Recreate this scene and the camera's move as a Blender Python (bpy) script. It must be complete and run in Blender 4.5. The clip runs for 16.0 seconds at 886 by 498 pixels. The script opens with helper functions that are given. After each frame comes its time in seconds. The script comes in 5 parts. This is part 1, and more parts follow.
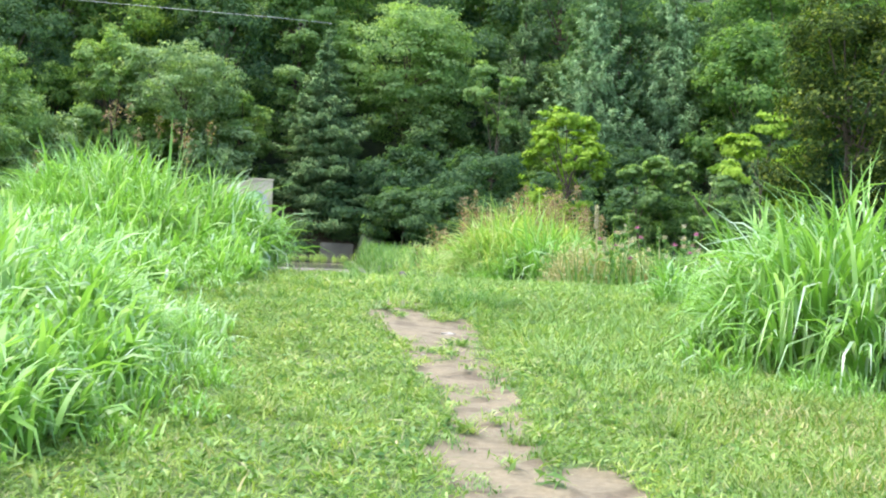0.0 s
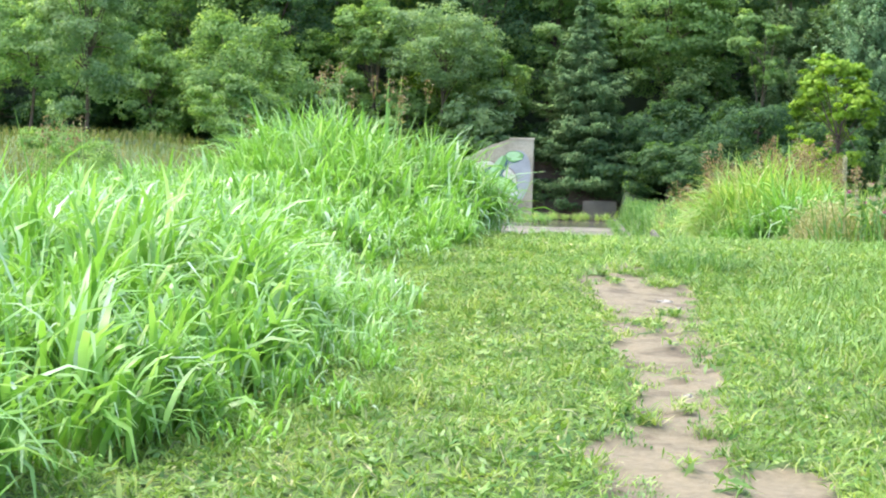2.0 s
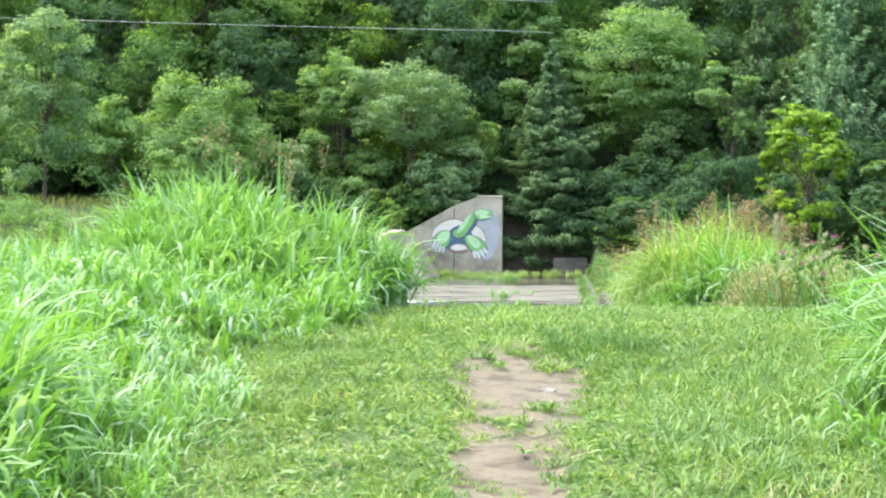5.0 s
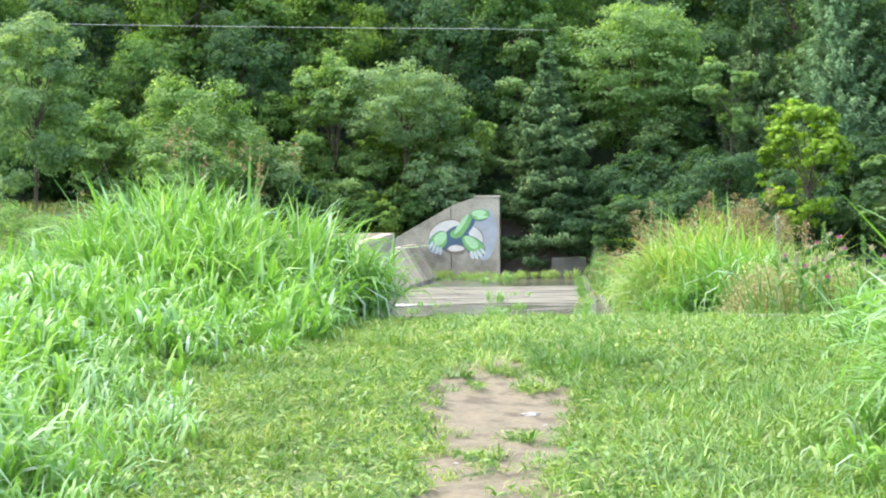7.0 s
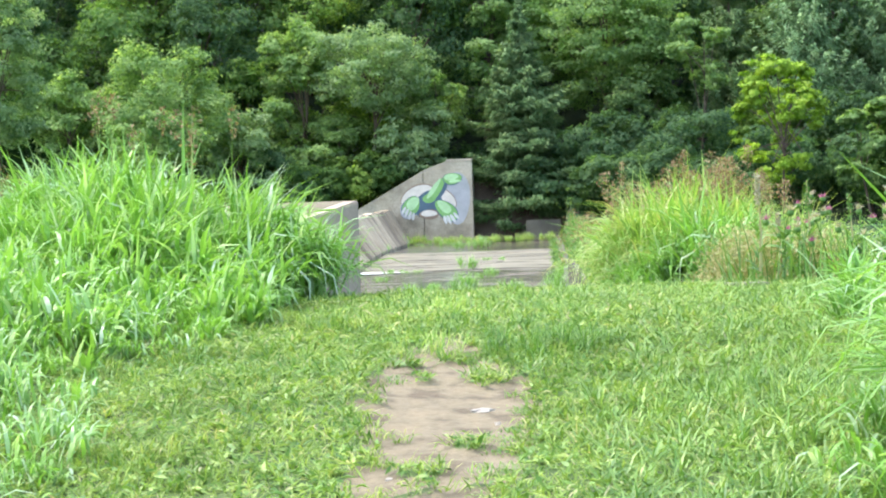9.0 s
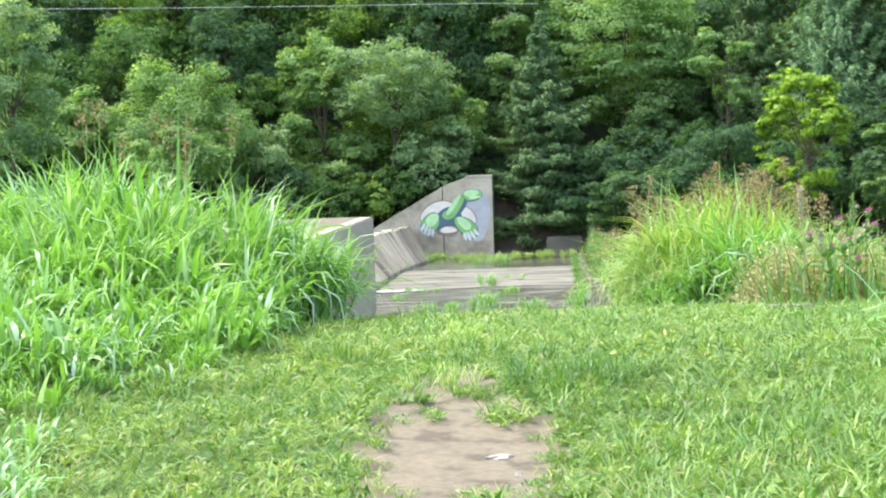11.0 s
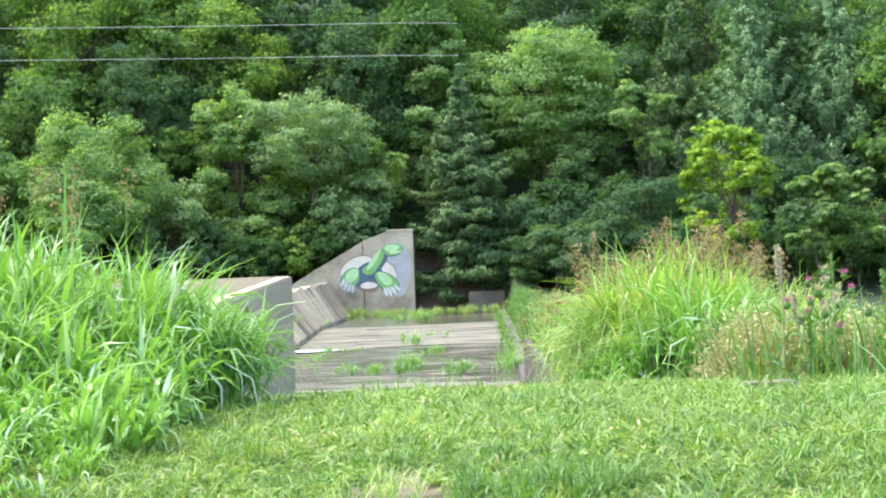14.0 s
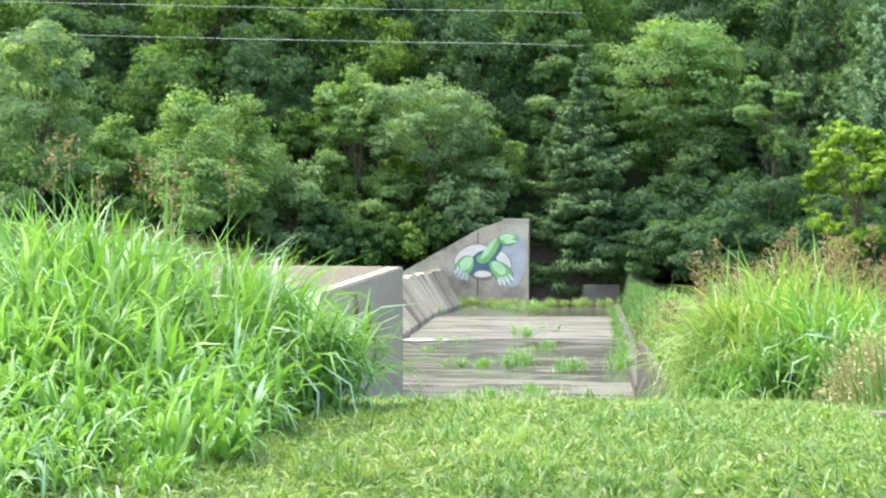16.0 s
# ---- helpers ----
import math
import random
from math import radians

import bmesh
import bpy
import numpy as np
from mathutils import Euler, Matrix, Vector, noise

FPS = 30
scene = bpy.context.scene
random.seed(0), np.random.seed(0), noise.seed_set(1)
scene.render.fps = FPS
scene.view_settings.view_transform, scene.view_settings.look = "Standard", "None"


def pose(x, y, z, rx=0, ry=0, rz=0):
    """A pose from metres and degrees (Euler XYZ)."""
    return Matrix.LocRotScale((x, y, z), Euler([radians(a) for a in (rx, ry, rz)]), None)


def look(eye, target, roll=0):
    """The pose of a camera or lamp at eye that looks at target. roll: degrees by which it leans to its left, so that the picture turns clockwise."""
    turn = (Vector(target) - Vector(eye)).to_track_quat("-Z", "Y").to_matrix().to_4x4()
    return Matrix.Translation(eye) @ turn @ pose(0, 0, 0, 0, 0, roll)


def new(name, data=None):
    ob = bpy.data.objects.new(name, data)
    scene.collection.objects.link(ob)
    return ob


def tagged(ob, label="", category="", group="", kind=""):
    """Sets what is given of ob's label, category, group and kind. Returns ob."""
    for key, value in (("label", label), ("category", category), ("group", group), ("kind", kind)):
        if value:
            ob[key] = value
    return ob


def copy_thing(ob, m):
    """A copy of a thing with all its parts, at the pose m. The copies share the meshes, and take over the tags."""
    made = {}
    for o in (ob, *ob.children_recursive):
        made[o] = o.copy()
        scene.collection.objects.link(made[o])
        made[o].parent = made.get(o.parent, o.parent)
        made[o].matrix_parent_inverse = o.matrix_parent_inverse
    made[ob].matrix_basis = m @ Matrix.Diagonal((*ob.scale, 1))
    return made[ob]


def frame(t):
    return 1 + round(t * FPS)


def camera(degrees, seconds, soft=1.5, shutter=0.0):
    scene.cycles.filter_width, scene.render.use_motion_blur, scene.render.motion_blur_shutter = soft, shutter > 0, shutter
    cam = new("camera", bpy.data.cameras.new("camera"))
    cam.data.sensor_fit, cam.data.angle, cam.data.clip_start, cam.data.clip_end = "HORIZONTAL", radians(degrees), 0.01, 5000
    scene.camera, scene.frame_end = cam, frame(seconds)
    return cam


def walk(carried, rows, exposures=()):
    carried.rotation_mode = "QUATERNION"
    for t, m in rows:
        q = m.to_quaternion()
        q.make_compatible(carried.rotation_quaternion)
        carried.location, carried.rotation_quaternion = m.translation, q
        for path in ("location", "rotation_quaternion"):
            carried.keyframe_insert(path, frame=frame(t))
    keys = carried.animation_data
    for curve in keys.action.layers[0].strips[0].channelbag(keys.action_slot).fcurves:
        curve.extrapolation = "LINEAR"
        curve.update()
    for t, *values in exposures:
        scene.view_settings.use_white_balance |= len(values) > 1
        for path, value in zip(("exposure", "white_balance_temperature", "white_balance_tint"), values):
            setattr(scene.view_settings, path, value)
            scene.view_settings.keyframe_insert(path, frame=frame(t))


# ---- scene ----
cam = camera(30.0, 16.0, soft=2.0, shutter=0.35)
PATH = [
    (0, (-0.992, 4.251, 0.677), (-0.812, 6.243, 0.669), 2.9),
    (0.5, (-0.882, 4.519, 0.687), (-0.706, 6.511, 0.686), 1.9),
    (1, (-0.773, 4.793, 0.67), (-0.652, 6.789, 0.66), 1.5),
    (1.5, (-0.638, 5.055, 0.709), (-0.674, 7.054, 0.682), 1.5),
    (2, (-0.497, 5.256, 0.716), (-0.642, 7.249, 0.645), 1.5),
    (2.5, (-0.365, 5.513, 0.77), (-0.53, 7.505, 0.694), 2.1),
    (3, (-0.223, 5.776, 0.775), (-0.386, 7.769, 0.74), 1.6),
    (3.5, (-0.094, 6.008, 0.793), (-0.301, 7.997, 0.759), 2.0),
    (4, (0.039, 6.273, 0.807), (-0.199, 8.259, 0.759), 2.3),
    (4.5, (0.138, 6.521, 0.855), (-0.016, 8.515, 0.838), 1.4),
    (5, (0.211, 6.757, 0.844), (0.085, 8.753, 0.843), 0.2),
    (5.2, (0.236, 6.857, 0.86), (0.129, 8.854, 0.858), -0.3),
    (7.3, (0.337, 7.858, 0.906), (0.207, 9.854, 0.905), -0.5),
    (7.5, (0.349, 7.99, 0.908), (0.205, 9.984, 0.869), 0.0),
    (8, (0.395, 8.325, 0.945), (0.267, 10.321, 0.896), -0.6),
    (8.5, (0.415, 8.588, 0.925), (0.329, 10.586, 0.889), -0.9),
    (9, (0.451, 8.866, 0.948), (0.352, 10.863, 0.903), -1.9),
    (9.2, (0.455, 8.977, 0.944), (0.345, 10.974, 0.892), -1.5),
    (11.3, (0.424, 10.121, 0.942), (0.293, 12.117, 0.92), -2.2),
    (11.5, (0.409, 10.25, 0.954), (0.279, 12.246, 0.932), -2.6),
    (12, (0.347, 10.517, 0.971), (0.275, 12.516, 0.983), -2.6),
    (12.5, (0.308, 10.784, 0.993), (0.237, 12.782, 1.03), -2.7),
    (13, (0.295, 11.022, 0.993), (0.159, 13.017, 1.027), -2.0),
    (13.5, (0.282, 11.31, 1.035), (0.241, 13.31, 1.058), -2.1),
    (14, (0.276, 11.554, 1.04), (0.253, 13.553, 1.077), -2.3),
    (14.5, (0.297, 11.733, 1.073), (0.229, 13.732, 1.075), -2.1),
    (15, (0.314, 11.864, 1.102), (0.194, 13.86, 1.057), -1.9),
    (15.5, (0.291, 12.012, 1.165), (0.168, 14.008, 1.143), -0.9),
    (16, (0.285, 12.084, 1.163), (0.122, 14.077, 1.187), 0.1),
]
walk(cam, [(t, look(eye, target, roll)) for t, eye, target, roll in PATH])


# ---- light ----
SUN_ELEV, SUN_AZ = radians(66), radians(272)
world = bpy.data.worlds.new("sky")
scene.world = world
world.use_nodes = True
wn = world.node_tree
sky = wn.nodes.new("ShaderNodeTexSky")
sky.sky_type, sky.sun_disc = "NISHITA", False
sky.sun_elevation, sky.sun_rotation = SUN_ELEV, SUN_AZ
sky.dust_density, sky.air_density = 3.0, 1.0
wn.nodes["Background"].inputs["Strength"].default_value = 0.15
wn.links.new(sky.outputs[0], wn.nodes["Background"].inputs["Color"])
sun = new("sun", bpy.data.lights.new("sun", "SUN"))
sun.data.energy, sun.data.angle, sun.data.color = 1.05, radians(28), (1.0, 0.97, 0.91)
sun_from = Vector((math.sin(SUN_AZ) * math.cos(SUN_ELEV), math.cos(SUN_AZ) * math.cos(SUN_ELEV), math.sin(SUN_ELEV)))
sun.matrix_world = look(sun_from * 60, (0, 0, 0))
scene.view_settings.exposure = 2.06

rng = np.random.default_rng(7)


# ---- materials ----
def material(name):
    m = bpy.data.materials.new(name)
    m.use_nodes = True
    nt = m.node_tree
    return m, nt, nt.nodes["Principled BSDF"], nt.nodes["Material Output"]


def ramp_node(nt, stops):
    r = nt.nodes.new("ShaderNodeValToRGB")
    els = r.color_ramp.elements
    while len(els) < len(stops):
        els.new(0.5)
    for e, (p, c) in zip(els, stops):
        e.position, e.color = p, (*c, 1)
    return r


def noise_node(nt, scale, detail=4, coord="Object", rough=0.6):
    tc = nt.nodes.new("ShaderNodeTexCoord")
    n = nt.nodes.new("ShaderNodeTexNoise")
    n.inputs["Scale"].default_value, n.inputs["Detail"].default_value = scale, detail
    n.inputs["Roughness"].default_value = rough
    nt.links.new(tc.outputs[coord], n.inputs["Vector"])
    return n


def mix_node(nt, a, b, fac, blend="MIX"):
    m = nt.nodes.new("ShaderNodeMix")
    m.data_type, m.blend_type = "RGBA", blend
    for sock, v in ((m.inputs["Factor"], fac), (m.inputs["A"], a), (m.inputs["B"], b)):
        if isinstance(v, (int, float)):
            sock.default_value = v
        elif isinstance(v, tuple):
            sock.default_value = (*v, 1)
        else:
            nt.links.new(v, sock)
    return m.outputs["Result"]


def foliage(name, stops, rough=0.6, thin=0.45, patch=0.6, patch_scale=0.5, per_object=0.0, calm=0.0, tuft=0.0):
    """Leaves: a colour for each leaf, larger patches of lighter and darker growth, light passing through."""
    m, nt, p, out = material(name)
    geo = nt.nodes.new("ShaderNodeNewGeometry")
    mean = np.mean([c for _, c in stops], axis=0)
    stops = [(at, tuple(np.asarray(c) * (1 - calm) + mean * calm)) for at, c in stops]
    r = ramp_node(nt, stops)
    nt.links.new(geo.outputs["Random Per Island"], r.inputs[0])
    n = noise_node(nt, patch_scale, 3)
    r2 = ramp_node(nt, [(0.35, (0.72, 0.76, 0.72)), (0.65, (1.25, 1.18, 1.1))])
    nt.links.new(n.outputs[0], r2.inputs[0])
    col = mix_node(nt, r.outputs[0], r2.outputs[0], patch, "MULTIPLY")
    if tuft:
        n3 = noise_node(nt, tuft, 2)
        r4 = ramp_node(nt, [(0.34, (0.62, 0.72, 0.62)), (0.52, (1.0, 1.0, 1.0)), (0.68, (1.28, 1.16, 1.12))])
        nt.links.new(n3.outputs[0], r4.inputs[0])
        col = mix_node(nt, col, r4.outputs[0], 1.0, "MULTIPLY")
    if per_object:
        info = nt.nodes.new("ShaderNodeObjectInfo")
        r3 = ramp_node(nt, [(0.0, (0.66, 0.72, 0.70)), (0.6, (0.95, 0.97, 0.95)), (1.0, (1.35, 1.2, 0.9))])
        nt.links.new(info.outputs["Random"], r3.inputs[0])
        col = mix_node(nt, col, r3.outputs[0], per_object, "MULTIPLY")
    nt.links.new(col, p.inputs["Base Color"])
    p.inputs["Roughness"].default_value = rough
    p.inputs["Specular IOR Level"].default_value = 0.5 if rough < 0.48 else 0.12
    tr = nt.nodes.new("ShaderNodeBsdfTranslucent")
    nt.links.new(mix_node(nt, col, (1.16, 1.22, 0.53), 1.0, "MULTIPLY"), tr.inputs["Color"])
    mx = nt.nodes.new("ShaderNodeMixShader")
    mx.inputs[0].default_value = thin
    nt.links.new(p.outputs[0], mx.inputs[1])
    nt.links.new(tr.outputs[0], mx.inputs[2])
    nt.links.new(mx.outputs[0], out.inputs["Surface"])
    return m


def surface(name, stops, scale, fine, rough=0.85, bump=0.3, tint=None, metal=0.0, fine_fac=0.5):
    """A mineral or wooden surface: large stains, fine grain, relief."""
    m, nt, p, out = material(name)
    n1, n2 = noise_node(nt, scale, 5), noise_node(nt, fine, 6, rough=0.7)
    r = ramp_node(nt, stops)
    nt.links.new(n1.outputs[0], r.inputs[0])
    r2 = ramp_node(nt, [(0.3, (0.7, 0.7, 0.7)), (0.7, (1.2, 1.2, 1.2))])
    nt.links.new(n2.outputs[0], r2.inputs[0])
    col = mix_node(nt, r.outputs[0], r2.outputs[0], fine_fac, "MULTIPLY")
    if tint:
        info = nt.nodes.new("ShaderNodeObjectInfo")
        r3 = ramp_node(nt, [(0.0, (1 - tint,) * 3), (1.0, (1 + tint,) * 3)])
        nt.links.new(info.outputs["Random"], r3.inputs[0])
        col = mix_node(nt, col, r3.outputs[0], 1.0, "MULTIPLY")
    nt.links.new(col, p.inputs["Base Color"])
    p.inputs["Roughness"].default_value, p.inputs["Metallic"].default_value = rough, metal
    b = nt.nodes.new("ShaderNodeBump")
    b.inputs["Strength"].default_value, b.inputs["Distance"].default_value = bump, 0.02
    nt.links.new(n2.outputs[0], b.inputs["Height"])
    nt.links.new(b.outputs[0], p.inputs["Normal"])
    return m


# the two palest stops paint a whitish sky highlight into some blades
TALL = foliage("tall_grass_blade", [(0.0, (0.135, 0.294, 0.055)), (0.45, (0.218, 0.421, 0.090)), (0.78, (0.282, 0.490, 0.149)), (0.92, (0.380, 0.556, 0.329)), (1.0, (0.500, 0.622, 0.508))], rough=0.36, thin=0.40, patch=0.45, patch_scale=0.9)
TALL_DARK = foliage("coarse_grass_blade", [(0.0, (0.067, 0.168, 0.028)), (0.6, (0.132, 0.274, 0.058)), (1.0, (0.221, 0.352, 0.091))], rough=0.4, thin=0.35, patch_scale=1.2)
LAWN = foliage("lawn_blade", [(0.0, (0.123, 0.231, 0.058)), (0.5, (0.235, 0.352, 0.095)), (0.85, (0.320, 0.427, 0.139)), (1.0, (0.433, 0.411, 0.280))], rough=0.5, thin=0.35, patch=0.7, patch_scale=1.4, tuft=6.0)
WEED = foliage("weed_leaf", [(0.0, (0.103, 0.232, 0.052)), (0.6, (0.204, 0.357, 0.086)), (1.0, (0.316, 0.446, 0.138))], rough=0.45, thin=0.3, patch=0.5, patch_scale=1.7, tuft=6.0)
RIPE = foliage("ripening_grass", [(0.0, (0.173, 0.348, 0.073)), (0.5, (0.325, 0.494, 0.131)), (1.0, (0.498, 0.516, 0.262))], rough=0.45, thin=0.4, patch_scale=1.3)
STRAW = foliage("dry_grass", [(0.0, (0.288, 0.321, 0.121)), (0.5, (0.432, 0.408, 0.202)), (1.0, (0.576, 0.494, 0.323))], rough=0.7, thin=0.25)
SEED = foliage("seed_panicle", [(0.0, (0.197, 0.119, 0.073)), (0.6, (0.335, 0.232, 0.145)), (1.0, (0.453, 0.372, 0.248))], rough=0.7, thin=0.25)
MEADOW = foliage("meadow_grass", [(0.0, (0.113, 0.176, 0.038)), (0.5, (0.194, 0.228, 0.068)), (1.0, (0.290, 0.249, 0.112))], rough=0.6, thin=0.25, patch=0.7, patch_scale=0.12)
LEAF_MID = foliage("broadleaf_mid", [(0.0, (0.070, 0.154, 0.055)), (0.5, (0.139, 0.270, 0.085)), (1.0, (0.278, 0.422, 0.152))], patch_scale=0.35, per_object=0.9, calm=0.35, tuft=1.1, thin=0.56)
LEAF_DARK = foliage("broadleaf_dark", [(0.0, (0.048, 0.107, 0.064)), (0.5, (0.093, 0.188, 0.093)), (1.0, (0.182, 0.295, 0.145))], patch_scale=0.3, per_object=0.8, calm=0.35, tuft=1.1, thin=0.56)
LEAF_LIGHT = foliage("broadleaf_light", [(0.0, (0.124, 0.232, 0.090)), (0.5, (0.227, 0.372, 0.149)), (1.0, (0.370, 0.510, 0.239))], patch_scale=0.5, calm=0.35, tuft=1.1, thin=0.56)
LEAF_GREY = foliage("locust_leaf", [(0.0, (0.143, 0.250, 0.122)), (0.5, (0.241, 0.366, 0.196)), (1.0, (0.404, 0.516, 0.317))], patch_scale=0.6, calm=0.35, tuft=1.1, thin=0.56)
LEAF_YELLOW = foliage("mulberry_leaf", [(0.0, (0.156, 0.297, 0.039)), (0.5, (0.282, 0.447, 0.057)), (1.0, (0.396, 0.531, 0.113))], patch_scale=0.8, calm=0.35, tuft=1.1)
NEEDLE = foliage("spruce_needle", [(0.0, (0.066, 0.141, 0.059)), (0.5, (0.129, 0.236, 0.102)), (1.0, (0.263, 0.363, 0.163))], rough=0.6, thin=0.15, patch_scale=0.6, calm=0.35, tuft=1.1)
CEDAR = foliage("cedar_needle", [(0.0, (0.107, 0.220, 0.099)), (0.5, (0.195, 0.344, 0.169)), (1.0, (0.353, 0.494, 0.269))], rough=0.6, thin=0.15, patch_scale=0.5, calm=0.35, tuft=1.1)
# the upper two stops put sunlight into the colour of random leaves
LEAF_OAK = foliage("oak_leaf", [(0.0, (0.03, 0.055, 0.014)), (0.65, (0.06, 0.105, 0.025)), (0.85, (0.13, 0.19, 0.035)), (1.0, (0.26, 0.30, 0.06))], patch_scale=0.5)
PINK = foliage("thistle_flower", [(0.0, (0.36, 0.10, 0.27)), (1.0, (0.55, 0.22, 0.43))], rough=0.7, thin=0.3)
FLUFF = foliage("thistle_down", [(0.0, (0.385, 0.350, 0.294)), (1.0, (0.525, 0.497, 0.441))], rough=0.9, thin=0.4)
BARK = surface("bark", [(0.3, (0.07, 0.05, 0.035)), (0.7, (0.17, 0.13, 0.09))], 1.5, 18, 0.95, 0.8)
CONCRETE = surface("concrete", [(0.25, (0.166, 0.141, 0.099)), (0.45, (0.384, 0.335, 0.246)), (0.6, (0.512, 0.453, 0.340)), (0.8, (0.640, 0.570, 0.433))], 0.55, 9, 0.9, 0.35, tint=0.1, fine_fac=0.7)
CONCRETE_GREY = surface("shuttered_concrete", [(0.25, (0.256, 0.218, 0.164)), (0.5, (0.353, 0.302, 0.230)), (0.75, (0.406, 0.348, 0.262))], 0.6, 20, 0.9, 0.2)
# concrete with shade put into its colour, for side wall and pier
CONCRETE_SHADED = surface("shaded_concrete", [(0.25, (0.070, 0.065, 0.050)), (0.5, (0.115, 0.105, 0.083)), (0.75, (0.154, 0.142, 0.112))], 0.7, 12, 0.9, 0.3)
SLAB = surface("bleached_concrete", [(0.25, (0.110, 0.101, 0.071)), (0.5, (0.181, 0.169, 0.120)), (0.75, (0.225, 0.210, 0.151))], 0.5, 9, 0.85, 0.4, tint=0.16)
RIB = surface("weathered_revetment", [(0.25, (0.143, 0.113, 0.073)), (0.5, (0.276, 0.235, 0.166)), (0.75, (0.374, 0.325, 0.232))], 0.7, 8, 0.9, 0.6, tint=0.45)
FOAM = surface("white_water", [(0.3, (0.55, 0.57, 0.58)), (0.7, (0.85, 0.86, 0.86))], 3, 20, 0.6, 0.5)
STONE = surface("pale_stone", [(0.3, (0.28, 0.26, 0.22)), (0.7, (0.42, 0.39, 0.34))], 6, 40, 0.9, 0.4)
RUST = surface("rust_stain", [(0.3, (0.13, 0.065, 0.035)), (0.7, (0.26, 0.15, 0.09))], 3, 30, 0.9, 0.2)
EARTH = surface("bare_earth_bank", [(0.3, (0.07, 0.05, 0.036)), (0.7, (0.16, 0.12, 0.085))], 0.8, 10, 0.95, 0.6)
WIRE = surface("wire_metal", [(0.3, (0.45, 0.46, 0.46)), (0.7, (0.6, 0.6, 0.6))], 4, 40, 0.5, 0.0)
PAINT = {}
for key, c in dict(green=(0.24, 0.50, 0.16), pale_green=(0.50, 0.76, 0.40), blue=(0.09, 0.15, 0.20), cream=(0.80, 0.74, 0.64), brown=(0.30, 0.22, 0.16), white=(0.7, 0.7, 0.66), sky=(0.46, 0.47, 0.48)).items():
    PAINT[key] = surface("wall_paint_" + key, [(0.25, tuple(v * 0.75 for v in c)), (0.6, c), (0.85, tuple(min(1, v * 1.12) for v in c))], 1.1, 14, 0.8, 0.2, fine_fac=0.35)


def water_material():
    m, nt, p, out = material("shallow_water")
    n = noise_node(nt, 0.35, 4)
    # base colour lightened to hold some of the pale sky reflection
    r = ramp_node(nt, [(0.35, (0.06, 0.055, 0.042)), (0.65, (0.17, 0.155, 0.125))])
    nt.links.new(n.outputs[0], r.inputs[0])
    nt.links.new(r.outputs[0], p.inputs["Base Color"])
    p.inputs["Roughness"].default_value, p.inputs["IOR"].default_value = 0.14, 1.33
    tc, mp = nt.nodes.new("ShaderNodeTexCoord"), nt.nodes.new("ShaderNodeMapping")
    mp.inputs["Scale"].default_value = (0.35, 1.3, 1.0)
    w = nt.nodes.new("ShaderNodeTexNoise")
    w.inputs["Scale"].default_value, w.inputs["Detail"].default_value = 5.0, 3
    b = nt.nodes.new("ShaderNodeBump")
    b.inputs["Strength"].default_value, b.inputs["Distance"].default_value = 0.5, 0.04
    nt.links.new(tc.outputs["Object"], mp.inputs[0])
    nt.links.new(mp.outputs[0], w.inputs["Vector"])
    nt.links.new(w.outputs[0], b.inputs["Height"])
    nt.links.new(b.outputs[0], p.inputs["Normal"])
    return m


WATER = water_material()


# ---- lie of the land ----
PROFILE_Y = [-60, 0, 4, 10.7, 12.8, 14.5, 16.85, 18.5, 20.3, 23, 26, 30, 34, 38, 60]
PROFILE_Z = [-2.5, -0.82, -0.70, -0.30, -0.19, -0.10, 0.02, 0.12, 0.22, 0.22, 0.02, -0.45, -0.85, -1.15, -1.15]
WATER_Z = -0.83


def left_edge(y):
    return -4.66 - 0.0474 * (y - 58) + 0.7 * step(76, 100, y)


def right_edge(y):
    return 1.2 + 0.0155 * (y - 39)


def step(a, b, v):
    u = np.clip((v - a) / (b - a), 0, 1)
    return u * u * (3 - 2 * u)


def ground_z(x, y):
    """Height of the ground: a path climbing to a low crest, then a channel between banks, then a wooded hill."""
    x, y = np.asarray(x, float), np.asarray(y, float)
    z = np.interp(y, PROFILE_Y, PROFILE_Z)
    bank_l = 0.10 + 0.35 * step(50, 90, y) + 2.6 * step(45, 95, y) * step(-9, -24, x)
    bank_r = 0.02 - 0.75 * step(2.6, 5.0, x) * step(28, 36, y) + 1.0 * step(92, 102, y)
    w_left = step(left_edge(y) - 0.6, left_edge(y) - 2.4, x) * step(24, 40, y)
    verge = right_edge(y) + 0.2 + 0.55 * (1 - step(38.0, 40.0, y))
    w_right = step(verge, verge + 0.7, x) * step(25, 34, y)
    z = z * (1 - w_left) + bank_l * w_left
    z = z * (1 - w_right) + bank_r * w_right
    z = z + 0.2 * step(-1.7, -3.6, x) * step(10, 20, y) * (1 - step(28, 36, y))
    back = step(101.5, 106, y)
    z = z * (1 - back) + np.maximum(z, 0.4) * back
    z = z + np.maximum(0, y - 106) * 0.55 * (1 - step(170, 260, y) * 0.6)
    z = z + 0.03 * np.sin(x * 1.7 + 0.6 * np.sin(y * 0.9)) * np.cos(y * 1.3) * (1 - step(2, 5, np.abs(y - 16)) * 0.3)
    return z


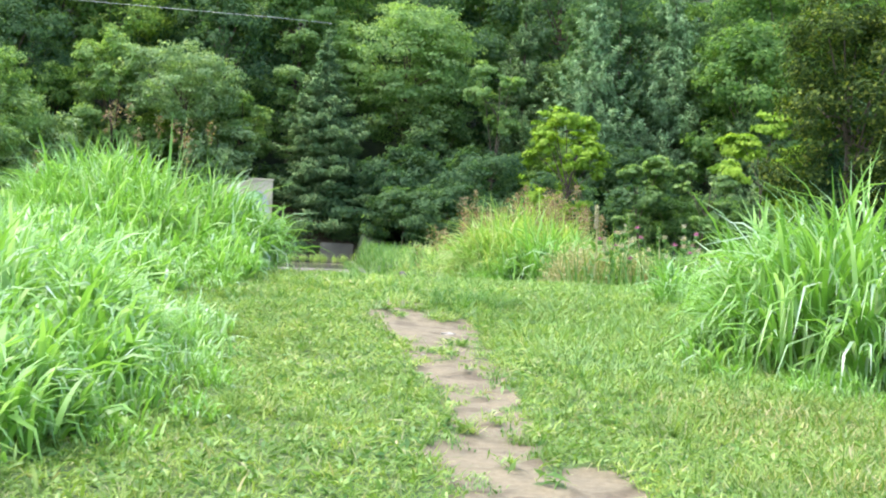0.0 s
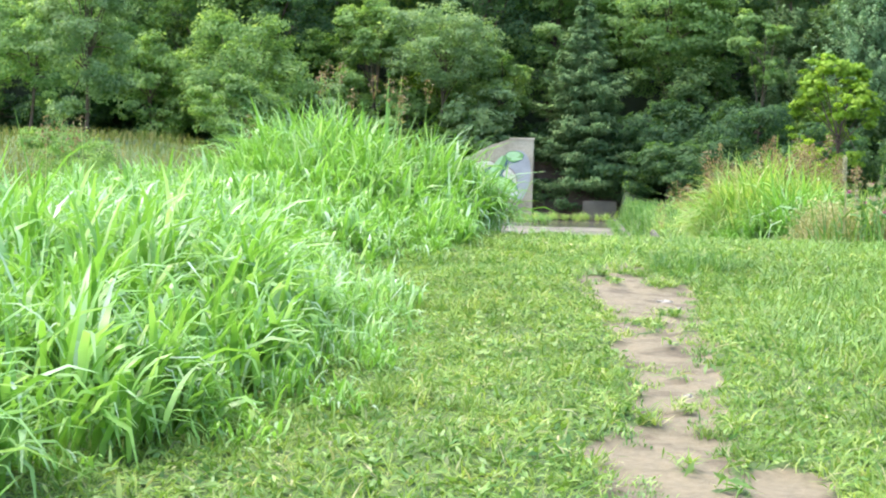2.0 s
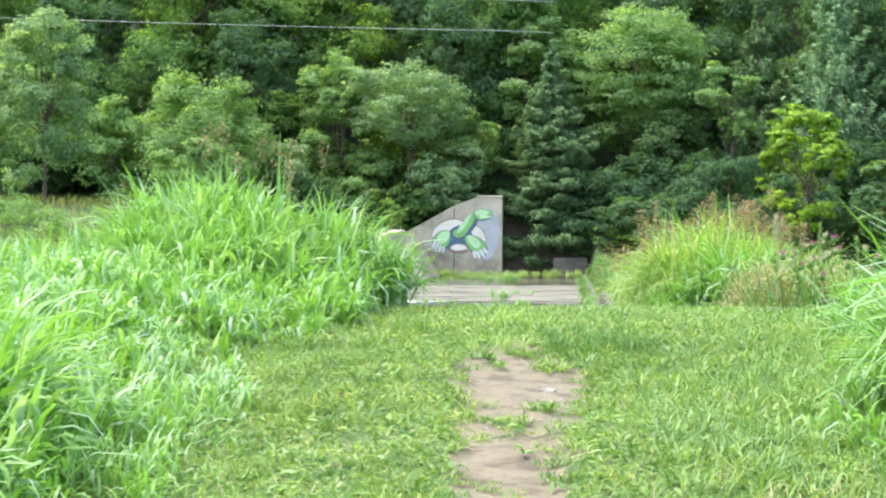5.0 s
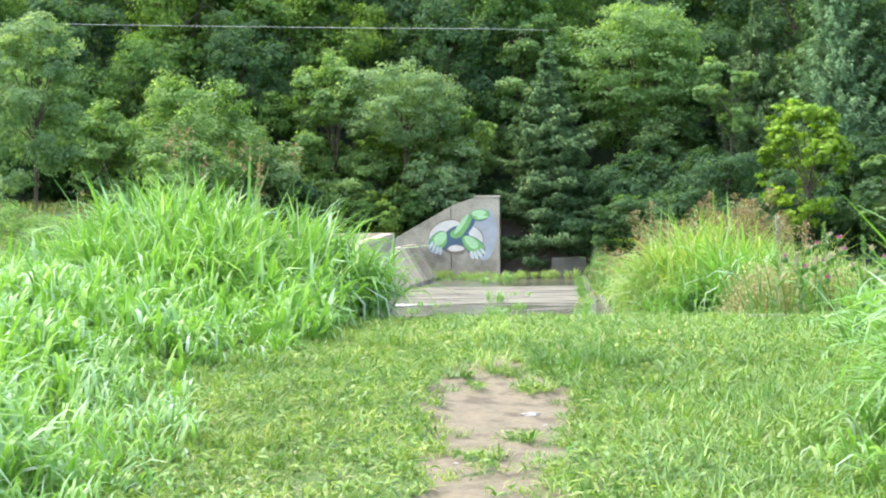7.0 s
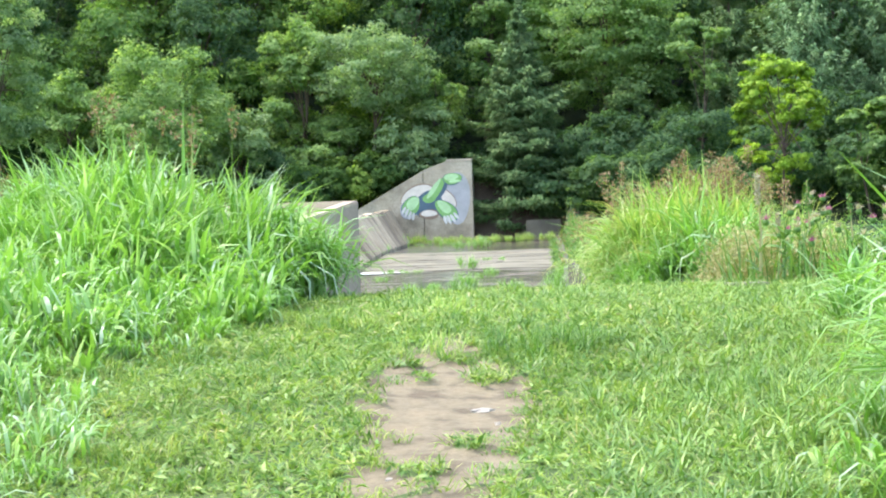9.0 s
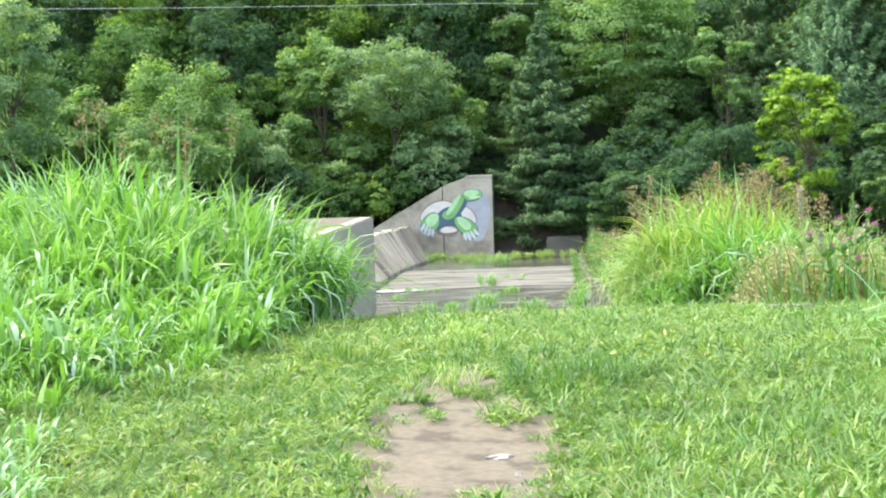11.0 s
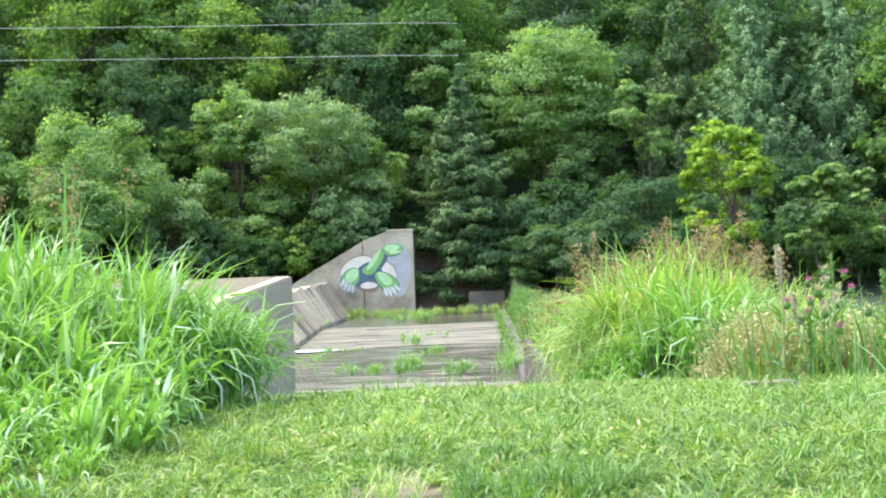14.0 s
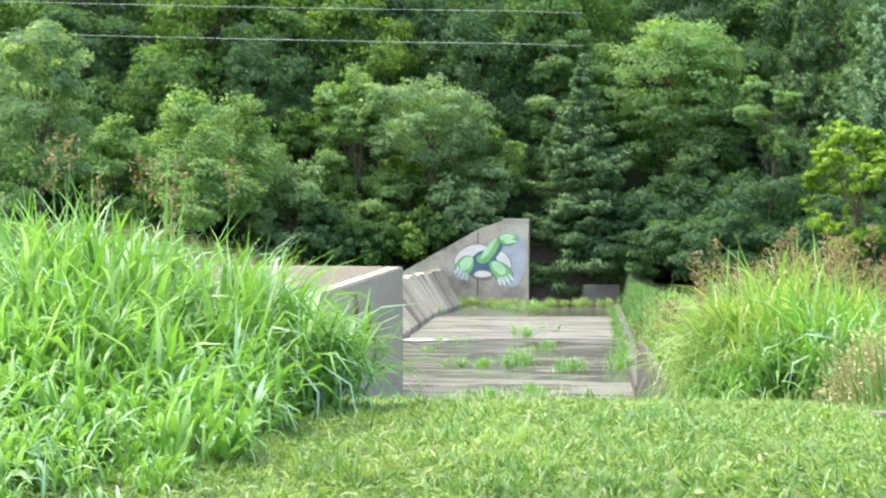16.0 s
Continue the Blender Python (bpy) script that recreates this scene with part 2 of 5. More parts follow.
PATH_Y = [-5, 4, 9.5, 10.7, 11.2, 11.5, 12.1, 12.85, 13.8, 14.75, 15.5, 16.05, 16.6, 17.4, 17.8, 18.2, 18.6, 19.1, 19.6]
PATH_L = [-1.3, -0.9, -0.35, -0.25, -0.36, -0.36, -0.11, -0.13, -0.17, -0.16, -0.22, -0.22, -0.35, -0.40, -0.30, -0.33, -0.30, -0.18, -0.05]
PATH_R = [-0.3, 0.0, 0.30, 0.42, 0.48, 0.12, 0.15, 0.21, 0.27, 0.32, 0.37, 0.37, 0.45, 0.46, 0.34, 0.18, 0.10, 0.06, -0.05]
# grass that has come back on the trodden earth: x, y, reach
ISLANDS = [(-0.34, 17.04, 0.12), (0.02, 15.25, 0.13), (0.26, 14.92, 0.09), (0.14, 14.4, 0.07), (-0.24, 13.74, 0.10), (0.22, 17.6, 0.14), (-0.24, 15.5, 0.08), (0.18, 15.83, 0.13), (0.04, 14.88, 0.09), (-0.11, 17.62, 0.08), (-0.21, 18.11, 0.12), (0.05, 18.3, 0.12), (0.02, 12.4, 0.06), (0.2, 11.35, 0.10), (-0.02, 11.3, 0.07), (0.1, 10.95, 0.08), (0.1, 13.3, 0.06)]


def bare(x, y):
    """How bare the trodden earth is: 1 on the path, 0 on grass."""
    x, y = np.asarray(x, float), np.asarray(y, float)
    wob = 0.035 * np.sin(y * 7.1 + 1.0) + 0.025 * np.sin(y * 17.7 + 2 * np.sin(x * 9)) + 0.02 * np.sin(x * 23 + y * 11)
    inside = 0.04 + np.minimum(x - np.interp(y, PATH_Y, PATH_L), np.interp(y, PATH_Y, PATH_R) - x) + wob
    on = step(-0.035, 0.045, inside)
    for ix, iy, r in ISLANDS:
        d = np.hypot(x - ix, (y - iy) * 0.8) + 0.03 * np.sin(x * 31 + y * 19)
        on = on * (1 - 0.9 * (1 - step(r * 0.55, r * 1.1, d)))
    return np.clip(on * (1 - step(19.2, 19.6, y)), 0, 1)


# ---- building ----
def raw_mesh(name, verts, faces, mat, smooth=False):
    """A mesh from arrays: faces is (n, 3) or (n, 4)."""
    verts, faces = np.asarray(verts, np.float32), np.asarray(faces, np.int32)
    me = bpy.data.meshes.new(name)
    n, k = faces.shape
    me.vertices.add(len(verts))
    me.vertices.foreach_set("co", verts.ravel())
    me.loops.add(n * k)
    me.loops.foreach_set("vertex_index", faces.ravel())
    me.polygons.add(n)
    me.polygons.foreach_set("loop_start", np.arange(0, n * k, k, dtype=np.int32))
    me.polygons.foreach_set("loop_total", np.full(n, k, np.int32))
    if smooth:
        me.polygons.foreach_set("use_smooth", np.ones(n, bool))
    me.update(calc_edges=True)
    me.validate()
    if mat:
        me.materials.append(mat)
    return me


def part(name, bm, mat, parent=None, label=""):
    """Links a bmesh, or a mesh, as one object, under a thing or under a part."""
    if isinstance(bm, bmesh.types.BMesh):
        me = bpy.data.meshes.new(name)
        bm.to_mesh(me)
        bm.free()
        me.materials.append(mat)
    else:
        me = bm
    ob = new(name, me)
    ob.parent = parent
    return tagged(ob, label)


def thing(name, label, category, group="", kind="", at=(0, 0, 0), turn=0.0):
    ob = new(name)
    ob.empty_display_size = 0.2
    ob.matrix_basis = pose(*at, 0, 0, turn)
    return tagged(ob, label, category, group, kind)


def blades(base, length, width, azim, lean, curve, segs):
    """Arching ribbons that taper to a tip. Returns verts and quads."""
    n = len(base)
    s = np.linspace(0, 1, segs + 1)
    mid = (s[:-1] + s[1:]) / 2
    th = lean[:, None] + curve[:, None] * mid[None] ** 1.4
    dl = length[:, None] / segs
    out = np.concatenate([np.zeros((n, 1)), np.cumsum(np.sin(th) * dl, 1)], 1)
    up = np.concatenate([np.zeros((n, 1)), np.cumsum(np.cos(th) * dl, 1)], 1)
    d = np.stack([np.cos(azim), np.sin(azim)], 1)
    side = np.stack([-np.sin(azim), np.cos(azim)], 1)
    c = np.empty((n, segs + 1, 3))
    c[..., :2] = base[:, None, :2] + d[:, None] * out[..., None]
    c[..., 2] = base[:, 2:3] + up
    prof = np.minimum(1.0, 0.55 + 2.2 * s) * np.maximum(0.06, (1 - s ** 2.2))
    w = width[:, None] * prof[None] / 2
    twist = rng.normal(0, 0.5, (n, 1)) * s[None]
    off = np.empty((n, segs + 1, 3))
    off[..., :2] = side[:, None] * (w * np.cos(twist))[..., None]
    off[..., 2] = w * np.sin(twist)
    v = np.stack([c - off, c + off], 2).reshape(-1, 3)
    k = np.arange(segs)
    q = np.stack([2 * k, 2 * k + 1, 2 * k + 3, 2 * k + 2], 1)
    f = (np.arange(n)[:, None, None] * 2 * (segs + 1) + q[None]).reshape(-1, 4)
    return v, f


def join(*chunks):
    vs, fs, at = [], [], 0
    for v, f in chunks:
        vs.append(v)
        fs.append(f + at)
        at += len(v)
    return np.concatenate(vs), np.concatenate(fs)


def leaf_cards(centre, normal, length, width):
    """Pointed four-cornered leaves about given centres, facing along normal."""
    n = len(centre)
    t = rng.normal(size=(n, 3))
    t -= (t * normal).sum(1, keepdims=True) * normal
    t /= np.linalg.norm(t, axis=1, keepdims=True) + 1e-9
    b = np.cross(normal, t)
    l, w = length[:, None] / 2, width[:, None] / 2
    droop = normal * l * 0.25
    v = np.stack([centre - t * l - droop, centre + b * w + t * l * 0.1, centre + t * l - droop, centre - b * w + t * l * 0.1], 1).reshape(-1, 3)
    return v, np.arange(4 * n).reshape(-1, 4)


def unit(v):
    return v / (np.linalg.norm(v, axis=-1, keepdims=True) + 1e-9)


def tube(points, radii, sides=6):
    """A tapered limb along a line of points. Returns verts and quads."""
    pts = np.asarray(points, float)
    r = np.asarray(radii, float)
    d = unit(np.gradient(pts, axis=0))
    ref = np.where(np.abs(d[:, 2:3]) > 0.9, [[1.0, 0, 0]], [[0, 0, 1.0]])
    a = unit(np.cross(d, ref))
    b = np.cross(d, a)
    ang = np.linspace(0, 2 * np.pi, sides, endpoint=False)
    ring = a[:, None] * np.cos(ang)[None, :, None] + b[:, None] * np.sin(ang)[None, :, None]
    v = (pts[:, None] + ring * r[:, None, None]).reshape(-1, 3)
    k, j = np.meshgrid(np.arange(len(pts) - 1), np.arange(sides), indexing="ij")
    n = (j + 1) % sides
    f = np.stack([k * sides + j, k * sides + n, (k + 1) * sides + n, (k + 1) * sides + j], -1).reshape(-1, 4)
    return v, f


def box_bm(x0, x1, y0, y1, z0, z1, bevel=0.02):
    bm = bmesh.new()
    bmesh.ops.create_cube(bm, size=1)
    for v in bm.verts:
        v.co = Vector(((x0 + x1) / 2 + v.co.x * (x1 - x0), (y0 + y1) / 2 + v.co.y * (y1 - y0), (z0 + z1) / 2 + v.co.z * (z1 - z0)))
    if bevel:
        bmesh.ops.bevel(bm, geom=list(bm.edges), offset=bevel, segments=2, affect="EDGES", clamp_overlap=True)
    return bm


def prism_bm(outline, thick, axis, bevel=0.02):
    """A slab with the given outline, thickened along a vector."""
    bm = bmesh.new()
    f = bm.faces.new([bm.verts.new(p) for p in outline])
    ext = bmesh.ops.extrude_face_region(bm, geom=[f])
    bmesh.ops.translate(bm, vec=Vector(axis) * thick, verts=[v for v in ext["geom"] if isinstance(v, bmesh.types.BMVert)])
    bmesh.ops.recalc_face_normals(bm, faces=bm.faces)
    if bevel:
        bmesh.ops.bevel(bm, geom=list(bm.edges), offset=bevel, segments=2, affect="EDGES", clamp_overlap=True)
    return bm


# ---- ground ----
def ground_material():
    m, nt, p, out = material("ground_cover")
    at = nt.nodes.new("ShaderNodeAttribute")
    at.attribute_name = "trodden"
    n1, n2, n3 = noise_node(nt, 1.1, 5), noise_node(nt, 22, 6, rough=0.7), noise_node(nt, 0.08, 3)
    turf = ramp_node(nt, [(0.3, (0.05, 0.092, 0.024)), (0.55, (0.085, 0.135, 0.036)), (0.75, (0.125, 0.165, 0.052))])
    nt.links.new(n1.outputs[0], turf.inputs[0])
    soil = ramp_node(nt, [(0.25, (0.085, 0.069, 0.043)), (0.5, (0.188, 0.158, 0.103)), (0.75, (0.26, 0.222, 0.152))])
    mixn = nt.nodes.new("ShaderNodeMath")
    mixn.operation = "MULTIPLY_ADD"
    mixn.inputs[1].default_value, mixn.inputs[2].default_value = 0.6, 0.2
    nt.links.new(n2.outputs[0], mixn.inputs[0])
    nt.links.new(mixn.outputs[0], soil.inputs[0])
    n4 = noise_node(nt, 4.5, 4)
    scuff = ramp_node(nt, [(0.36, (0.58, 0.54, 0.50)), (0.5, (1.0, 1.0, 0.97)), (0.7, (1.12, 1.1, 1.04))])
    nt.links.new(n4.outputs[0], scuff.inputs[0])
    soil_col = mix_node(nt, soil.outputs[0], scuff.outputs[0], 1.0, "MULTIPLY")
    edge = nt.nodes.new("ShaderNodeMath")
    edge.operation = "ADD"
    nt.links.new(at.outputs["Fac"], edge.inputs[0])
    nt.links.new(n2.outputs[0], edge.inputs[1])
    cut = ramp_node(nt, [(0.72, (0, 0, 0)), (0.9, (1, 1, 1))])
    nt.links.new(edge.outputs[0], cut.inputs[0])
    col = mix_node(nt, turf.outputs[0], soil_col, cut.outputs[0])
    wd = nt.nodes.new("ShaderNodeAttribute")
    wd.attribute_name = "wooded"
    # near-black green that replaces turf and soil where the mask is set
    dark_floor = ramp_node(nt, [(0.3, (0.015, 0.032, 0.01)), (0.7, (0.03, 0.052, 0.018))])
    nt.links.new(n1.outputs[0], dark_floor.inputs[0])
    col = mix_node(nt, col, dark_floor.outputs[0], wd.outputs["Fac"])
    nt.links.new(col, p.inputs["Base Color"])
    p.inputs["Roughness"].default_value = 0.95
    b = nt.nodes.new("ShaderNodeBump")
    b.inputs["Strength"].default_value, b.inputs["Distance"].default_value = 0.6, 0.03
    nt.links.new(n2.outputs[0], b.inputs["Height"])
    nt.links.new(b.outputs[0], p.inputs["Normal"])
    return m


def lines(*runs):
    return np.unique(np.concatenate([np.arange(a, b, s) for a, b, s in runs]).round(3))


gx = lines((-900, -100, 80), (-100, -30, 7), (-30, -8, 1.0), (-8, -3, 0.25), (-3, 3.5, 0.09), (3.5, 8, 0.25), (8, 30, 1.0), (30, 100, 7), (100, 980, 80))
gy = lines((-900, -60, 80), (-60, 0, 4), (0, 9, 0.5), (9, 22, 0.09), (22, 42, 0.3), (42, 100, 1.0), (100, 112, 0.5), (112, 180, 4), (180, 1000, 80))
XX, YY = np.meshgrid(gx, gy)
ZZ = ground_z(XX, YY)
BARE = bare(XX, YY) * (YY < 24) * (YY > -20)
ZZ = ZZ - 0.025 * BARE + 0.004 * np.sin(XX * 31 + 2 * np.sin(YY * 17)) * np.sin(YY * 27) * (YY < 24)
w_, h_ = len(gx), len(gy)
idx = np.arange(w_ * h_).reshape(h_, w_)
gf = np.stack([idx[:-1, :-1], idx[:-1, 1:], idx[1:, 1:], idx[1:, :-1]], -1).reshape(-1, 4)
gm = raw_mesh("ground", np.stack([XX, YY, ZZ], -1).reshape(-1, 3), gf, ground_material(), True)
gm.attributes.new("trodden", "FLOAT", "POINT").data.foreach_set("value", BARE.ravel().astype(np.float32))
# mask of the darker ground: the hill, and the bank right of the channel
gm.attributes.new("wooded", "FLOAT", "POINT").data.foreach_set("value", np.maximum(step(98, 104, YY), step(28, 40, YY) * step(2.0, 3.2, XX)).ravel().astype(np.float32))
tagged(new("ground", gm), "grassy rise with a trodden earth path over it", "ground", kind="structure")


# ---- water and the concrete channel ----
def strip_grid(x0f, x1f, y0, y1, z, nx, ny, mat, name):
    u, v = np.meshgrid(np.linspace(0, 1, nx), np.linspace(y0, y1, ny))
    x = x0f(v) + (x1f(v) - x0f(v)) * u
    i = np.arange(nx * ny).reshape(ny, nx)
    f = np.stack([i[:-1, :-1], i[:-1, 1:], i[1:, 1:], i[1:, :-1]], -1).reshape(-1, 4)
    return raw_mesh(name, np.stack([x, v, np.full_like(x, z)], -1).reshape(-1, 3), f, mat, True)


water = new("water", strip_grid(lambda y: left_edge(y) - 0.6, lambda y: right_edge(y) + 0.3, 30, 104, WATER_Z - 0.02, 6, 40, WATER, "water"))
tagged(water, "shallow still water over the concrete channel floor", "water", kind="structure")

channel_floor = thing("channel_floor", "pale weathered concrete floor slabs standing just above shallow water", "channel floor", kind="structure")


def slab(y0, y1, x0, x1, top, mat=SLAB):
    bm = box_bm(x0, x1, y0, y1, WATER_Z - 0.30, WATER_Z + top, 0.008)
    for v in bm.verts:
        v.co.z += 0.012 * math.sin(v.co.x * 1.9 + y0)
    part("floor_slab", bm, mat, channel_floor)


ys = 59.0
for k in range(15):
    dy = [1.9, 1.1, 1.7, 1.3, 2.0, 0.9, 1.5, 1.8, 1.0, 1.6, 1.3, 1.9, 1.2, 1.7, 1.4][k]
    for j in range(3):
        l, r = left_edge(ys) + 0.05, right_edge(ys) - 0.05
        cut = [0.0, 0.31 + 0.05 * math.sin(k * 2.1), 0.66 + 0.06 * math.cos(k * 1.7), 1]
        slab(ys, ys + dy - 0.10, l + (r - l) * cut[j] + 0.004, l + (r - l) * cut[j + 1] - 0.004, -0.008 + 0.022 * abs(math.sin(k * 3.3 + j)))
    ys += dy


def channel_bed(y0, y1, nx, ny):
    """The worn floor nearer the rise: long low swells that the shallow water covers and leaves bare by turns. Past the
    near slab the bare crests imitate bright reflections on the water.
    """
    u, y = np.meshgrid(np.linspace(0, 1, nx), np.linspace(y0, y1, ny))
    l, r = left_edge(y) + 0.02, right_edge(y) - 0.02
    x = l + (r - l) * u
    base = np.interp(y, [36, 37.3, 37.9, 41.8, 42.6, 50, 58.2, 59], [-0.006, -0.003, 0.001, 0.001, -0.005, -0.006, -0.005, 0.003])
    rip = [0.012 * noise.noise(Vector((a * 0.5, b * 2.2, 1.3))) + 0.014 * noise.noise(Vector((a * 0.9, b * 6.0, 5.1))) + 0.006 * noise.noise(Vector((a * 2.6, b * 9.0, 8.4))) for a, b in zip(x.ravel(), y.ravel())]
    z = WATER_Z - 0.02 + base + np.array(rip).reshape(x.shape)
    i = np.arange(nx * ny).reshape(ny, nx)
    f = np.stack([i[:-1, :-1], i[:-1, 1:], i[1:, 1:], i[1:, :-1]], -1).reshape(-1, 4)
    part("floor_bed", raw_mesh("floor_bed", np.stack([x, y, z], -1).reshape(-1, 3), f, SLAB, True), SLAB, channel_floor, "worn pale concrete awash with shallow water, farther crests standing in for bright water streaks")


channel_bed(36.0, 59.0, 56, 420)

# sloping side of the channel: ribbed panels
revetment = thing("revetment", "sloping ribbed concrete bank lining, streaked with dark runs", "retaining slope", kind="structure")
ry = 39.5
k = 0
while ry < 100:
    dy = 0.85 + 0.5 * abs(math.sin(k * 1.9))
    bm = bmesh.new()
    rise = 1.38 + 0.55 * max(0, ry - 62) / 38 + 0.04 * math.sin(k * 1.3)
    rows = []
    for yy in (ry, ry + dy * 0.18, ry + dy * 0.82, ry + dy - 0.12):
        lift = 0.0 if yy in (ry, ry + dy - 0.12) else 0.09 + 0.05 * math.sin(k * 2.7)
        x0 = left_edge(yy)
        rows.append([bm.verts.new(p) for p in ((x0 + 0.05, yy, WATER_Z - 0.25), (x0 + 0.02 + lift * 0.5, yy, WATER_Z + 0.08 + lift), (x0 - 0.48 + lift * 0.4, yy + 0.1, WATER_Z + rise * 0.50 + lift), (x0 - 0.95, yy + 0.2, WATER_Z + rise + lift * 0.5), (x0 - 1.4, yy + 0.2, WATER_Z + rise + lift * 0.3), (x0 - 1.45, yy + 0.2, WATER_Z - 0.3))])
    for a, b in zip(rows, rows[1:]):
        for i in range(5):
            bm.faces.new((a[i], a[i + 1], b[i + 1], b[i]))
    bm.faces.new(rows[0])
    bm.faces.new(rows[-1][::-1])
    bmesh.ops.recalc_face_normals(bm, faces=bm.faces)
    part("rib_panel", bm, RIB, revetment)
    ry += dy
    k += 1

# wing wall on the near left: two arms meeting in a sharp corner
wing_wall = thing("wing_wall", "grey concrete wing wall with two arms meeting at a sharp corner, rust stained", "concrete wall", kind="structure")


def arm(name, a, b, za, zb, foot, thick, nrm, mat=CONCRETE_GREY):
    """A wall from a to b in plan with a sloping top, thickened along nrm."""
    o = [(*a, foot), (*b, foot), (*b, zb), (*a, za)]
    return part(name, prism_bm(o, thick, (*nrm, 0), 0.025), mat, wing_wall)


TIP = (-2.47, 38.1)
arm("near_arm", TIP, (-6.3, 33.25), 1.20, -0.22, -1.9, 0.34, (-0.78, 0.62))
arm("far_arm", (-2.72, 38.34), (-8.6, 43.4), 1.20, 1.24, -1.9, 0.32, (0.65, 0.76))
for s, z, w, h in ((0.25, 0.30, 0.10, 0.62), (0.33, 0.38, 0.07, 0.8), (0.42, 0.05, 0.09, 0.5), (0.2, -0.1, 0.05, 0.6)):
    x, y = TIP[0] - 1.58 * s * 1.25, TIP[1] - 2.0 * s * 1.25 - 0.006
    bm = bmesh.new()
    ring = []
    for t in np.linspace(0, 2 * math.pi, 16, endpoint=False):
        u = w * math.cos(t) * (1 + 0.35 * math.sin(4 * t + s * 30)) * (0.6 + 0.4 * math.sin(t))
        ring.append(bm.verts.new((x - 0.62 * u + 0.012, y - 0.785 * u - 0.008, z + h / 2 * math.sin(t))))
    bm.faces.new(ring)
    part("rust_stain", bm, RUST, wing_wall, "brown rust run on the concrete")

# right side wall of the channel, with a wing sloping down towards the crest
side_wall = thing("side_wall", "low grey concrete channel wall half hidden by tall grass", "concrete wall", kind="structure")
# the wall's shaded tone is painted in by the darker concrete
part("wing", prism_bm([(1.2, 38.3, -1.4), (1.85, 35.9, -1.4), (1.72, 36.2, -0.74), (1.2, 38.3, 0.05)], 0.12, (0.965, 0.26, 0), 0.02), CONCRETE_SHADED, side_wall)
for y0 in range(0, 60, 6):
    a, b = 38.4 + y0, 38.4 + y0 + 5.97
    part("wall_panel", prism_bm([(right_edge(a), a, -1.4), (right_edge(b), b, -1.4), (right_edge(b), b, -0.66), (right_edge(a), a, -0.66)], 0.3, (1, 0, 0), 0.02), CONCRETE_SHADED, side_wall)

# ---- painted headwall and culvert ----
headwall = thing("headwall", "weathered concrete headwall with a sloping shoulder and faded painted shapes", "concrete wall", kind="structure")
part("wall_panel", prism_bm([(-5.09, 101, -1.3), (-2.36, 101, -1.3), (-2.36, 101, 3.77), (-3.75, 101, 3.77), (-5.09, 101, 3.30)], 0.4, (0, 1, 0), 0.03), CONCRETE, headwall)
part("wall_panel", prism_bm([(-9.6, 101.02, -1.3), (-5.12, 101.02, -1.3), (-5.12, 101.02, 3.27), (-8.1, 101.02, 1.62), (-9.6, 101.02, 0.75)], 0.4, (0, 1, 0), 0.03), CONCRETE, headwall)
part("coping", prism_bm([(-3.80, 100.95, 3.75), (-2.33, 100.95, 3.75), (-2.33, 100.95, 3.86), (-3.80, 100.95, 3.86)], 0.5, (0, 1, 0), 0.02), CONCRETE, headwall)


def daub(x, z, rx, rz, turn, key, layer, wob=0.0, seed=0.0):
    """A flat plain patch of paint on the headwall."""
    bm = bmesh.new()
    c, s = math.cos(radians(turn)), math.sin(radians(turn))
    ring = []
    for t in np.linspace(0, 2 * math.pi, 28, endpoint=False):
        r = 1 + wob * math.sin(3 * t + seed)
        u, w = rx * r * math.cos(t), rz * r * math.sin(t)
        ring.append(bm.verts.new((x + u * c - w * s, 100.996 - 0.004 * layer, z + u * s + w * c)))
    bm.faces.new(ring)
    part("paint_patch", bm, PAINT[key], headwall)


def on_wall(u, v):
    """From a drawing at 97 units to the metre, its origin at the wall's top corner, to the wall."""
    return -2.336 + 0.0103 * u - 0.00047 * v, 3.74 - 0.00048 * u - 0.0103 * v


